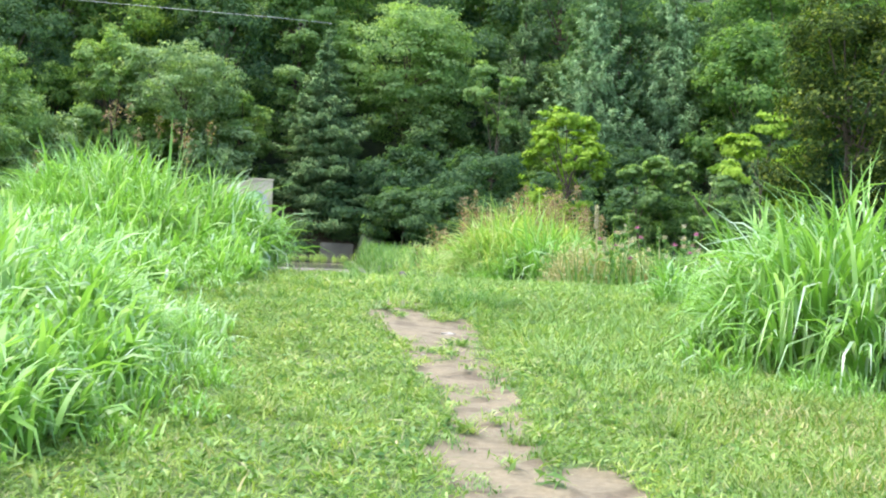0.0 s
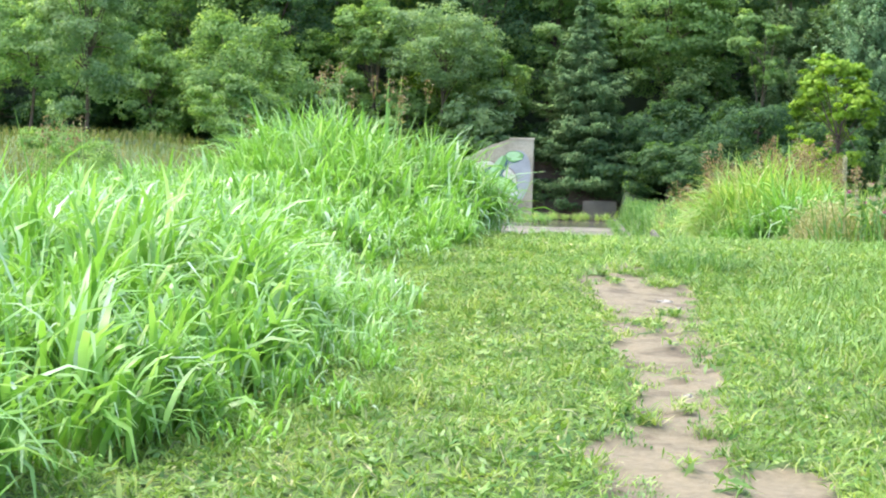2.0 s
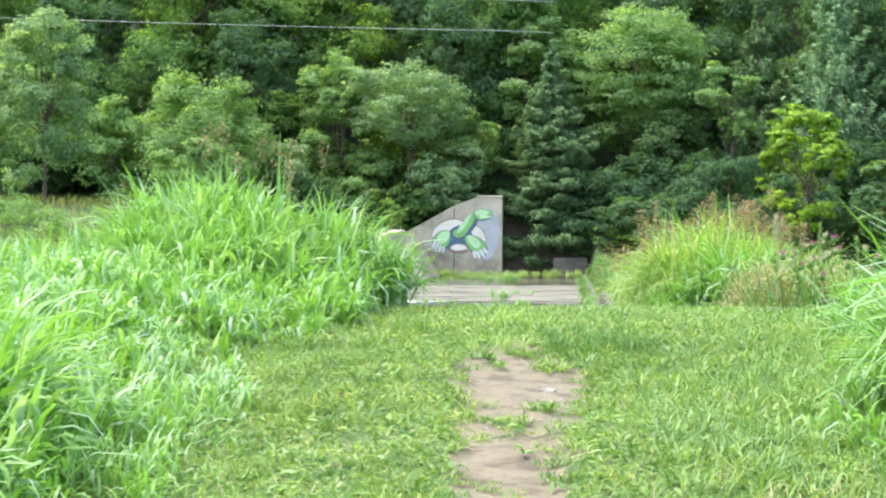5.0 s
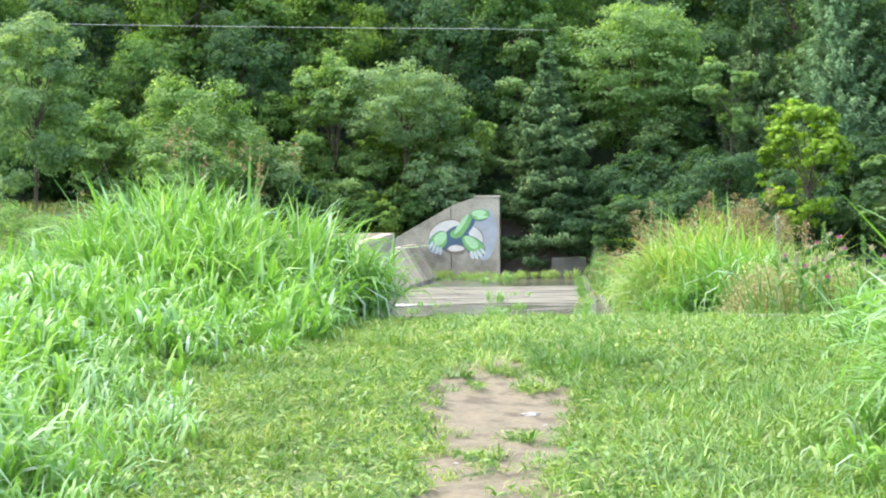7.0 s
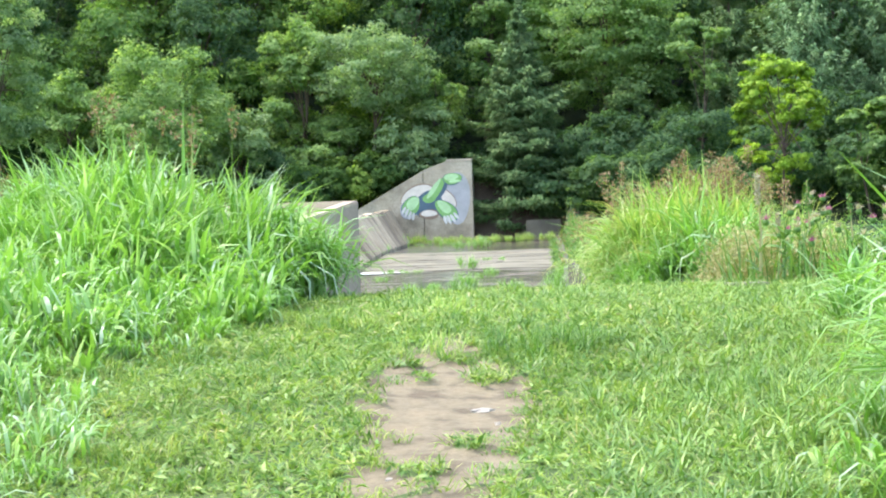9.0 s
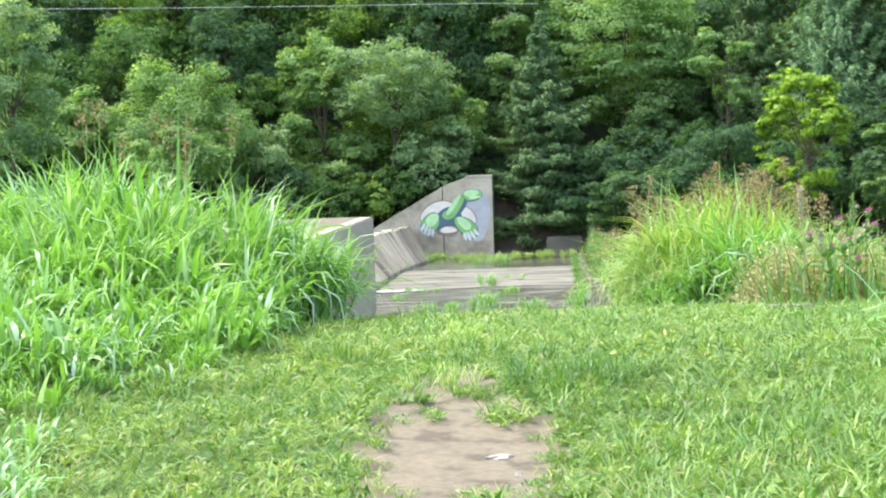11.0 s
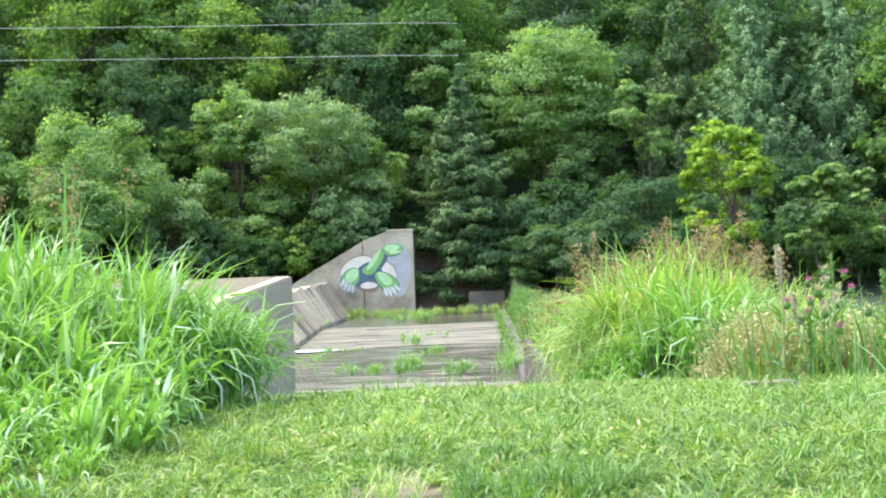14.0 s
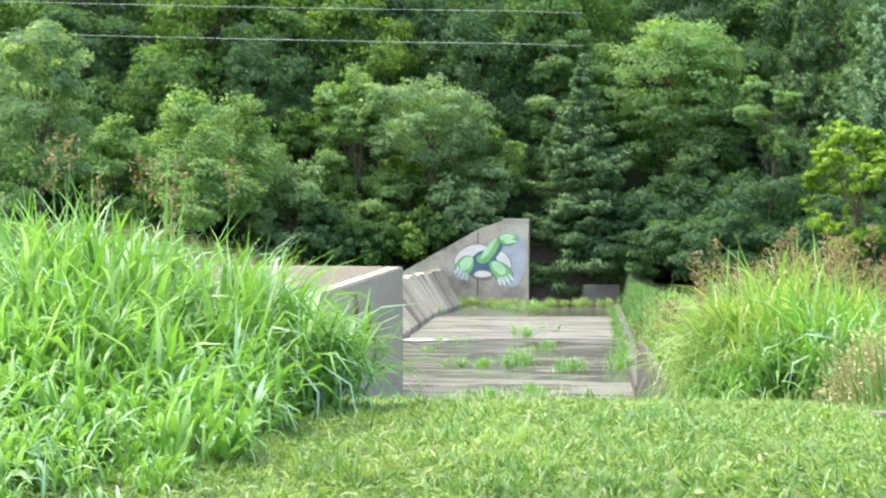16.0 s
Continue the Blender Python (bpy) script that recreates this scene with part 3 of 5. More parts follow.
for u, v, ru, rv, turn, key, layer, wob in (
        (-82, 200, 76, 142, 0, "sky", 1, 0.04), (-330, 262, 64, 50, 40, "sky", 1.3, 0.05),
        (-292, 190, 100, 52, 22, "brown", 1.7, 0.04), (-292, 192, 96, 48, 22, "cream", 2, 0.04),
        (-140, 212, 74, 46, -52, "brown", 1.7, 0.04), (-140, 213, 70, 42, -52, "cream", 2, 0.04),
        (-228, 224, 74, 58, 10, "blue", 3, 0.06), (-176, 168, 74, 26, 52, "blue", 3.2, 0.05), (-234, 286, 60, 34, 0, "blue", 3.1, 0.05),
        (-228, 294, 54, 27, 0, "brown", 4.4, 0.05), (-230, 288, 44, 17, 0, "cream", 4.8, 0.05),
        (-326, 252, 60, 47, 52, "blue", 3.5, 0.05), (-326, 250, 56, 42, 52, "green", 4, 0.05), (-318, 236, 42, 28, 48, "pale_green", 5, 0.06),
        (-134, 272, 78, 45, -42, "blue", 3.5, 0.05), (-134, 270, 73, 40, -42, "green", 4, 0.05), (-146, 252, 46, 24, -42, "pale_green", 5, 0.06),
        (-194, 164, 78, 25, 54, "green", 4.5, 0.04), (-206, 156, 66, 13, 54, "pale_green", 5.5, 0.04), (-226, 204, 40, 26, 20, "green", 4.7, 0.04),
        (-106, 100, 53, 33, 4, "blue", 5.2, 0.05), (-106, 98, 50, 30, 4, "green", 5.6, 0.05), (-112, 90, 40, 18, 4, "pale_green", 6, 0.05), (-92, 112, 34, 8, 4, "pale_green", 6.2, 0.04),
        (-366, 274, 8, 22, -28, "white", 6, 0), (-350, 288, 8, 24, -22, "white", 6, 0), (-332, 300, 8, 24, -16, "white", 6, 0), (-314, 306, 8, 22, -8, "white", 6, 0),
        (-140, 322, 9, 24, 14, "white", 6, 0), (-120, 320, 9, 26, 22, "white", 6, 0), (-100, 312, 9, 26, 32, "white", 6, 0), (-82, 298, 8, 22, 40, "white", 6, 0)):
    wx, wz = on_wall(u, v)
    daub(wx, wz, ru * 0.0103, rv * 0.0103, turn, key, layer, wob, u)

culvert = thing("culvert", "dark culvert mouth under overhanging boughs", "culvert", kind="structure")
# the pier's dark colour carries the shade of the boughs above
part("pier", box_bm(0.55, 2.5, 101.2, 102.4, -1.3, 0.32, 0.04), CONCRETE_SHADED, culvert, "low weathered concrete pier")
part("earth_back", prism_bm([(-2.38, 102.6, -1.3), (4.5, 102.6, -1.3), (4.5, 105.2, 2.6), (-2.38, 105.2, 2.6)], 0.5, (0, 1, 0), 0), EARTH, culvert, "dark earth bank")
part("side", box_bm(-2.76, -2.40, 101.45, 106, -1.3, 3.4, 0.02), CONCRETE, culvert)


# ---- trees ----
def leaf_tris(r, centre, normal, length, width, along=None):
    """Pointed three-cornered leaves, for trees far off."""
    n = len(centre)
    t = r.normal(size=(n, 3)) if along is None else along + r.normal(0, 0.35, (n, 3))
    t -= (t * normal).sum(1, keepdims=True) * normal
    t = unit(t)
    b = np.cross(normal, t)
    l, w = length[:, None] / 2, width[:, None] / 2
    v = np.stack([centre + t * l, centre - t * l * 0.7 + b * w, centre - t * l * 0.7 - b * w], 1).reshape(-1, 3)
    return v, np.arange(3 * n).reshape(-1, 3)


def tree(name, label, seed, height, crown_r, crown_base, mat, leaves, leaf, clumps=110, trunk_r=0.14, category="tree", group="", flat=0.6, lobes=0, leans=0.0, bough=1.0):
    """A broadleaved tree: tapered trunk, limbs, and a crown of rounded boughs, each set with many leaf clumps."""
    r = np.random.default_rng(seed)
    ob = thing(name, label, category, group)
    ch = (height - crown_base) / 2
    cz = crown_base + ch
    lobes = lobes or int(np.clip(clumps / 9, 5, 16))
    # boughs spread evenly over the crown, the widest ones low
    k = np.arange(lobes)
    up = np.clip(-0.75 + 1.75 * (k + 0.5) / lobes + r.normal(0, 0.08, lobes), -0.85, 1)
    az = k * 2.39996 + seed + r.normal(0, 0.3, lobes)
    ring = np.sqrt(1 - up ** 2)
    lr = bough * crown_r * r.uniform(0.36, 0.54, lobes) * (1 if lobes > 6 else 1.15)
    reach = r.uniform(0.50, 0.78, lobes) / bough ** 0.5
    lc = np.stack([np.cos(az) * ring * crown_r * reach, np.sin(az) * ring * crown_r * reach, up * np.maximum(ch - lr * 0.8, ch * 0.4)], 1) + [leans * crown_r, 0, cz]
    limbs = []
    sway = r.normal(0, 0.25, 2)
    top = [sway[0] + leans * crown_r * 0.6, sway[1], crown_base + ch * 1.2]
    tp = np.linspace(0, 1, 6)[:, None] * np.array(top) + np.stack([0.12 * np.sin(np.linspace(0, 4, 6) + seed), 0.1 * np.cos(np.linspace(0, 3, 6)), np.zeros(6)], 1)
    tp[0, 2] = -0.3
    limbs.append(tube(tp, np.linspace(trunk_r, trunk_r * 0.3, 6), 7))
    for i in range(lobes):
        a = tp[2] + (tp[4] - tp[2]) * r.uniform(0, 1)
        m = (a + lc[i]) / 2 + [0, 0, 0.1 * crown_r]
        q = np.linspace(0, 1, 5)[:, None]
        limbs.append(tube((1 - q) ** 2 * a + 2 * q * (1 - q) * m + q * q * lc[i], np.linspace(trunk_r * 0.4, 0.02, 5), 5))
    v, f = join(*limbs)
    tagged(part("trunk", raw_mesh("trunk", v, f, BARK, True), BARK, ob), kind="stuff")
    # leaf clumps over each bough, leaves over each clump
    own = r.integers(0, lobes, clumps * 2)
    d = unit(r.normal(size=(clumps * 2, 3)) + [0, 0, 0.05] + 0.6 * unit(lc[own] - [0, 0, cz]))
    c = lc[own] + d * lr[own][:, None] * r.uniform(0.55, 1.08, clumps * 2)[:, None] * [1, 1, 0.85]
    size = r.uniform(0.24, 0.52, clumps * 2) * lr[own]
    per = np.maximum(6, leaves * size ** 2 / (size ** 2).sum()).astype(int)
    who = np.repeat(np.arange(clumps * 2), per)
    n = len(who)
    o = unit(r.normal(size=(n, 3))) * (r.uniform(0, 1, n) ** 0.45)[:, None] * [1.15, 1.15, flat]
    cen = c[who] + o * size[who][:, None]
    nor = unit(o * 0.5 + d[who] * 0.7 + np.array([0, 0, 0.5]) + r.normal(0, 0.42, (n, 3)))
    ll = leaf * r.uniform(0.7, 1.3, n)
    part("crown", raw_mesh("crown", *leaf_tris(r, cen, nor, ll * 1.1, ll * 0.85), mat), mat, ob)
    return ob


def conifer(name, label, seed, height, base_r, mat, tiers=26, density=1.0, droop=0.35, skirt=0.0, rough=0.2, category="conifer"):
    """A conifer: a straight trunk and drooping boughs in whorls, each set with needle sprays."""
    r = np.random.default_rng(seed)
    ob = thing(name, label, category)
    v, f = tube([(0, 0, -0.3), (0.03, 0, height * 0.4), (0, 0.02, height)], [0.2, 0.12, 0.02], 7)
    chunks, vs = [(v, f)], []
    cen, nor, way = [], [], []
    for k in range(tiers):
        t = k / (tiers - 1)
        z = skirt + (height - skirt) * t
        reach = base_r * (1 - t) ** 0.8 * (1 + 0.12 * math.sin(k * 2.4)) + 0.12
        n = int(7 + 6 * (1 - t))
        for a in np.linspace(0, 2 * math.pi, n, endpoint=False) + r.uniform(0, 6):
            L = reach * r.uniform(1 - rough * 1.6, 1 + rough)
            s = np.linspace(0, 1, 6)
            zz = z + r.normal(0, 0.42) + L * (0.30 * s - droop * 1.6 * s ** 2 + 0.38 * s ** 4)
            line = np.stack([np.cos(a) * L * s, np.sin(a) * L * s, zz], 1)
            if L > 0.6:
                chunks.append(tube(line, np.linspace(0.03, 0.006, 6), 4))
            m = max(8, int(84 * L * density))
            u = r.uniform(0.12, 1.0, m) ** 0.8
            p = np.stack([np.interp(u, s, line[:, i]) for i in range(3)], 1)
            spread = 0.20 * L * (1.1 - u) + 0.07
            p += np.stack([-np.sin(a) * r.normal(0, 1, m) * spread, np.cos(a) * r.normal(0, 1, m) * spread, -np.abs(r.normal(0, 0.16, m))], 1)
            cen.append(p)
            way.append(np.tile([math.cos(a), math.sin(a), -0.35], (m, 1)))
            nor.append(unit(r.normal(0, 0.5, (m, 3)) + [0.45 * math.cos(a), 0.45 * math.sin(a), 0.8]))
    v, f = join(*chunks)
    part("trunk", raw_mesh("trunk", v, f, BARK, True), BARK, ob)
    cen, nor, way = np.concatenate(cen), np.concatenate(nor), np.concatenate(way)
    ln = r.uniform(0.24, 0.50, len(cen))
    v, f = leaf_tris(r, cen, nor, ln, ln * 0.2, way)
    part("foliage", raw_mesh("foliage", v, f, mat), mat, ob)
    return ob


def put(ob, x, y, turn=0.0, size=1.0, z=None):
    ob.matrix_basis = pose(x, y, float(ground_z(x, y)) if z is None else z, 0, 0, turn) @ Matrix.Scale(size, 4)
    return ob


def put_copy(ob, x, y, turn, size, z=None):
    o = copy_thing(ob, Matrix())
    o.matrix_basis = pose(x, y, float(ground_z(x, y)) if z is None else z, 0, 0, turn) @ Matrix.Diagonal((size, size, size * random.uniform(0.9, 1.12), 1))
    return o


# trees that stand out
put(conifer("spruce", "dark grey-green spruce with drooping boughs over the culvert", 3, 13.2, 3.5, NEEDLE, tiers=34, density=1.9, droop=0.36, skirt=0.9, rough=0.35), 0.5, 105.4, z=-0.4)
put(tree("locust_tree", "grey-green flat-headed locust tree with a thin trunk", 5, 9.8, 3.4, 4.2, LEAF_GREY, 17000, 0.17, 150, 0.13, flat=0.5), -8.2, 104.5, z=2.2)
put(tree("mulberry_sapling", "yellow-green mulberry sapling with open branches", 8, 7.9, 2.35, 0.7, LEAF_YELLOW, 9000, 0.22, 100, 0.07, flat=0.5, lobes=20, bough=0.74), 13.4, 93, z=0.6)
put(tree("box_elder", "fresh green box elder behind the headwall", 11, 11.6, 2.6, 1.6, LEAF_LIGHT, 17000, 0.19, 150, 0.14, lobes=13), -12.4, 106, z=0.9)
put(tree("field_elm", "slender light green elm at the edge of the meadow", 13, 10.0, 2.35, 0.2, LEAF_GREY, 17000, 0.17, 170, 0.12, lobes=17), -24.4, 86)
put(tree("willow_bush", "broad mid-green willow bush", 17, 8.8, 4.1, 0.3, LEAF_LIGHT, 22000, 0.19, 190, 0.12, category="bush", lobes=16), -19.6, 101, z=2.3)
put(tree("willow_bush", "lower mid-green willow bush", 18, 7.0, 2.6, 0.3, LEAF_LIGHT, 11000, 0.19, 110, 0.1, category="bush"), -24.6, 100, z=2.2)
put(tree("sumac", "fresh green small tree above the headwall", 19, 7.2, 2.0, 2.6, LEAF_LIGHT, 7000, 0.19, 80, 0.08), -4.5, 107, z=2.4)
put(tree("honeysuckle", "grey-green honeysuckle bush over the headwall", 23, 5.0, 2.5, 0.2, LEAF_GREY, 8500, 0.19, 80, 0.06, category="bush"), -5.6, 104.2, z=2.3)
put(tree("honeysuckle", "grey-green honeysuckle bush behind the revetment", 29, 6.2, 2.5, 0.1, LEAF_GREY, 9500, 0.19, 90, 0.06, category="bush"), -15.4, 101.0, z=0.9)
put(tree("honeysuckle", "low grey-green honeysuckle bush on the bank top", 30, 3.4, 2.2, 0.1, LEAF_MID, 7000, 0.19, 70, 0.05, category="bush"), -11.6, 102.6, z=0.9)
put(tree("honeysuckle", "grey-green honeysuckle bush hanging over the wall's shoulder", 27, 3.2, 1.9, 0.0, LEAF_MID, 7000, 0.18, 70, 0.05, category="bush"), -7.4, 103.0, z=1.3)
put(tree("honeysuckle", "small honeysuckle bush hanging over the wall", 28, 2.4, 1.5, 0.0, LEAF_GREY, 5000, 0.18, 56, 0.05, category="bush"), -5.2, 102.9, z=2.4)
put(tree("honeysuckle", "tall honeysuckle bush under the locust", 26, 5.6, 2.3, 0.0, LEAF_LIGHT, 9500, 0.19, 90, 0.05, category="bush"), -10.0, 105.0, z=1.2)
put(tree("dogwood", "low dark dogwood bush beside the revetment", 31, 3.6, 2.0, 0.0, LEAF_MID, 6500, 0.19, 60, 0.05, category="bush"), -8.9, 103.4, z=0.9)
put(tree("dogwood", "mid-green dogwood bush at the meadow edge", 37, 4.6, 2.6, 0.1, LEAF_LIGHT, 8000, 0.19, 70, 0.07, category="bush"), -19.4, 96)
put(tree("hackberry", "tall bright green hackberry with layered boughs", 41, 13.4, 4.8, 3.6, LEAF_LIGHT, 30000, 0.22, 210, 0.2, flat=0.36, lobes=18), 5.8, 111.5, z=3.0)
put(tree("hackberry", "tall yellowish-green hackberry behind the spruce", 42, 14.6, 3.2, 2.0, LEAF_LIGHT, 20000, 0.22, 170, 0.2, lobes=14), -1.6, 112.5, z=3.0)
put(tree("buckthorn", "slim buckthorn with a bare grey stem", 43, 11.6, 1.6, 5.4, LEAF_LIGHT, 4200, 0.21, 46, 0.08), 10.8, 106, z=1.2)
put(tree("buckthorn", "dense vine-hung buckthorn thicket", 47, 6.2, 2.8, 0.0, LEAF_DARK, 11000, 0.2, 100, 0.08, category="bush"), 5.6, 104.0, z=0.3)
put(tree("buckthorn", "dense dark green buckthorn thicket", 53, 6.4, 3.0, 0.0, LEAF_DARK, 11000, 0.2, 100, 0.08, category="bush"), 9.8, 103, z=0.3)
put(tree("walnut_sapling", "light green walnut sapling by the water", 59, 6.0, 1.9, 0.6, LEAF_LIGHT, 5200, 0.23, 44, 0.07, flat=0.45, bough=0.75), 18.2, 95, z=0.5)
put(tree("walnut_sapling", "light green walnut sapling in the thicket", 61, 5.8, 1.8, 0.8, LEAF_LIGHT, 5000, 0.23, 42, 0.06, flat=0.45, bough=0.75), 21.2, 93, z=0.5)
put(tree("walnut_sapling", "tall fresh green walnut sapling in the thicket", 62, 8.6, 2.7, 1.4, LEAF_YELLOW, 7600, 0.24, 60, 0.08, flat=0.45, bough=0.7), 24.6, 93.5, z=0.5)
put(tree("roadside_oak", "dark oak with some leaves coloured yellowish as if sunlit", 67, 13.5, 3.9, 0.8, LEAF_OAK, 22000, 0.2, 170, 0.22), 23.6, 76, z=0.2)
put(conifer("cedar", "blue-green cedar with feathery boughs", 71, 14.4, 3.1, CEDAR, tiers=28, density=0.95, droop=0.05, skirt=2.0, rough=0.4), 17.6, 109, z=2.8)
put(conifer("cedar", "blue-green cedar with feathery boughs", 73, 16.0, 3.4, CEDAR, tiers=28, density=0.9, droop=0.05, skirt=2.5, rough=0.4), 23.2, 111, z=3.0)
put(conifer("cedar", "dull green cedar among broadleaved trees", 79, 14.0, 2.5, NEEDLE, tiers=26, density=0.95, droop=0.10, skirt=1.5, rough=0.35), 13.4, 111.5, z=3.0)
put(conifer("cedar", "dull green cedar at the foot of the wood", 80, 11.0, 2.6, NEEDLE, tiers=24, density=0.95, droop=0.10, skirt=1.0, rough=0.35), 27.0, 105, z=1.0)
put(tree("dogwood", "mid-green dogwood bush on the water's edge", 83, 4.4, 2.6, 0.0, LEAF_MID, 7500, 0.2, 70, 0.06, category="bush"), 20.5, 97)
put(tree("dogwood", "mid-green dogwood bush on the water's edge", 89, 4.0, 2.6, 0.0, LEAF_MID, 7500, 0.2, 70, 0.06, category="bush"), 25.0, 98)

put(tree("box_elder", "dark green box elder in the wood behind the locust", 12, 9.5, 3.0, 0.4, LEAF_MID, 14000, 0.21, 130, 0.14, lobes=13), -8.4, 109.6, z=1.6)
put(tree("box_elder", "dark green box elder in the wood behind the willow", 14, 9.0, 3.0, 0.4, LEAF_MID, 14000, 0.21, 130, 0.14, lobes=13), -16.6, 107.0, z=1.4)
put(tree("hackberry", "dark green hackberry high on the hillside", 45, 14.0, 4.2, 1.0, LEAF_DARK, 15000, 0.25, 150, 0.2, lobes=14), 7.4, 119.5)
put(tree("hackberry", "mid-green hackberry high on the hillside", 46, 14.0, 4.2, 1.0, LEAF_MID, 15000, 0.25, 150, 0.2, lobes=14), 3.0, 125)

put(tree("buckthorn", "dark green buckthorn under the hackberry", 48, 8.0, 2.8, 0.2, LEAF_DARK, 12000, 0.2, 110, 0.08), 7.4, 107.6, z=1.0)
put(tree("buckthorn", "mid-green buckthorn at the foot of the wood", 49, 7.0, 2.6, 0.2, LEAF_MID, 11000, 0.2, 100, 0.08), 14.8, 106.5, z=1.0)
put(tree("buckthorn", "dark green buckthorn at the foot of the wood", 50, 6.6, 2.8, 0.2, LEAF_DARK, 11000, 0.2, 100, 0.08), 19.4, 103.5, z=0.8)

# the wood on the hillside
kinds = []
for i, (mat, hgt, cr, cb) in enumerate(((LEAF_MID, 13.0, 3.9, 2.5), (LEAF_DARK, 14.5, 4.2, 3.0), (LEAF_MID, 11.5, 3.6, 1.6), (LEAF_DARK, 12.5, 3.6, 2.0), (LEAF_MID, 15.0, 4.4, 4.0), (LEAF_DARK, 10.0, 3.8, 0.8))):
    kinds.append(tree("woodland_tree", "dense green broadleaved tree of the hillside wood", 100 + i, hgt, cr, cb * 0.6, mat, 13500, 0.26, 170, 0.2, group="hillside wood", lobes=15))
slots = []
for row, (yy, x0, x1, gap) in enumerate(((109, -42, 42, 5.8), (114, -43, 44, 5.6), (120, -45, 46, 6.2), (129, -47, 48, 8.0))):
    x = x0 + (row % 2) * 2.5
    while x < x1:
        slots.append((x + random.uniform(-1.2, 1.2), yy + random.uniform(-1.8, 1.8), row))
        x += gap
free = list(kinds)
for x, y, row in slots:
    if row == 0 and -16 < x < 24:
        continue
    if row == 1 and 1 < x < 8:
        continue
    size = random.uniform(0.82, 1.12)
    if free:
        put(free.pop(), x, y, random.uniform(0, 360), size)
    else:
        put_copy(random.choice(kinds), x, y, random.uniform(0, 360), size)

put(tree("field_elm", "bushy light green elm at the edge of the wood", 64, 8.4, 3.2, 0.8, LEAF_LIGHT, 12000, 0.2, 110, 0.12), -31.0, 97)
put(tree("box_elder", "broad light green box elder at the edge of the wood", 68, 11.0, 4.0, 1.5, LEAF_MID, 15000, 0.22, 130, 0.15), -29.5, 104, z=2.4)
# undergrowth at the foot of the wood
shrubs = [tree("shrub", "low dark green shrub at the foot of the wood", 200 + i, 3.6, 2.3, 0.0, m, 6200, 0.2, 60, 0.05, category="bush", group="undergrowth") for i, m in enumerate((LEAF_DARK, LEAF_DARK, LEAF_DARK))]
spots = [(x + random.uniform(-1, 1), 105.5 + random.uniform(-1, 1)) for x in np.arange(-62, -14, 3.4)] + [(x + random.uniform(-1, 1), 104 + random.uniform(-1.2, 1.2)) for x in np.arange(8.5, 44, 4.5)] + [(x + random.uniform(-0.8, 0.8), 100.0 + random.uniform(-1, 1)) for x in np.arange(5.8, 32, 2.6)] + [(-11.5, 104), (-14.5, 104), (2.9, 105.4), (4.6, 106.5), (7.6, 108), (-2.0, 108), (-7.6, 106.5), (-3.4, 107.2), (-13.2, 102.5), (-16.5, 103), (-9.8, 107.5), (-5.6, 108.5), (-1.6, 108.5), (-18, 107), (-12, 109)]
for i, (x, y) in enumerate(spots):
    if i < 3:
        put(shrubs[i], x, y, random.uniform(0, 360), 1.0)
    else:
        put_copy(random.choice(shrubs), x, y, random.uniform(0, 360), random.uniform(0.8, 1.3))

# two overhead wires running into the wood
for za, zb, sag in ((14.7, 12.40, 0.25), (16.3, 14.05, 0.25)):
    s = np.linspace(0, 1, 40)
    line = np.stack([-60 + 60.5 * s, np.full(40, 95.0) + 10 * np.maximum(0, s - 0.95), za + (zb - za) * s - 4 * sag * s * (1 - s)], 1)
    v, f = tube(line, np.full(40, 0.011), 5)
    tagged(new("overhead_wire", raw_mesh("overhead_wire", v, f, WIRE, True)), "thin pale overhead wire strung before the wood", "wire", "overhead wires")


# ---- grasses ----
def stuff(name, v, f, mat, label, category):
    return tagged(new(name, raw_mesh(name, v, f, mat)), label, category, kind="stuff")


def on_ground(x, y, dz=0.0):
    return np.stack([x, y, ground_z(x, y) + dz], 1)


def tall_patch(n, cx, cy, rx, ry, turn, height, mat_w=(0.016, 0.030), fountain=0.6, segs=4, clump=0.35):
    """Blades of tall grass in tussocks over an oval, leaning out towards its rim and drooping at their tips."""
    m = max(4, int(n / 26))
    r, a = np.sqrt(rng.uniform(0, 1, m)), rng.uniform(0, 2 * np.pi, m)
    c, s = math.cos(radians(turn)), math.sin(radians(turn))
    ux, uy = r * np.cos(a) * rx, r * np.sin(a) * ry
    tx, ty, tr = cx + ux * c - uy * s, cy + ux * s + uy * c, r
    top = height * rng.uniform(0.6, 1.08, m) * (1 - 0.42 * r ** 2.6)
    who = rng.integers(0, m, n)
    own = rng.uniform(0, 2 * np.pi, n)
    out = np.arctan2(ty - cy, tx - cx)[who]
    az = np.where(rng.uniform(0, 1, n) < 0.2 + 0.3 * tr[who], out + rng.normal(0, 0.8, n), own)
    u = rng.uniform(0, 0.62, n) ** 1.1
    sway = 0.22 * fountain * tr[who] * u * top[who]
    x = tx[who] + rng.normal(0, clump * 0.16, n) + np.cos(out) * sway
    y = ty[who] + rng.normal(0, clump * 0.16, n) + np.sin(out) * sway
    h = top[who] * np.maximum(0.36, 1 - u) * rng.uniform(0.72, 1.18, n)
    lean = np.abs(rng.normal(0.16, 0.17, n)) + 0.25 * tr[who] * fountain * (1 - u)
    curve = np.where(rng.uniform(0, 1, n) < 0.14, rng.uniform(0.15, 0.9, n), rng.uniform(1.0, 3.3, n)) * np.where(u > 0.5, 0.7, 1.0)
    base = on_ground(x, y, -0.03)
    base[:, 2] += u * top[who]
    return blades(base, h, rng.uniform(*mat_w, n), az, lean, curve, segs)


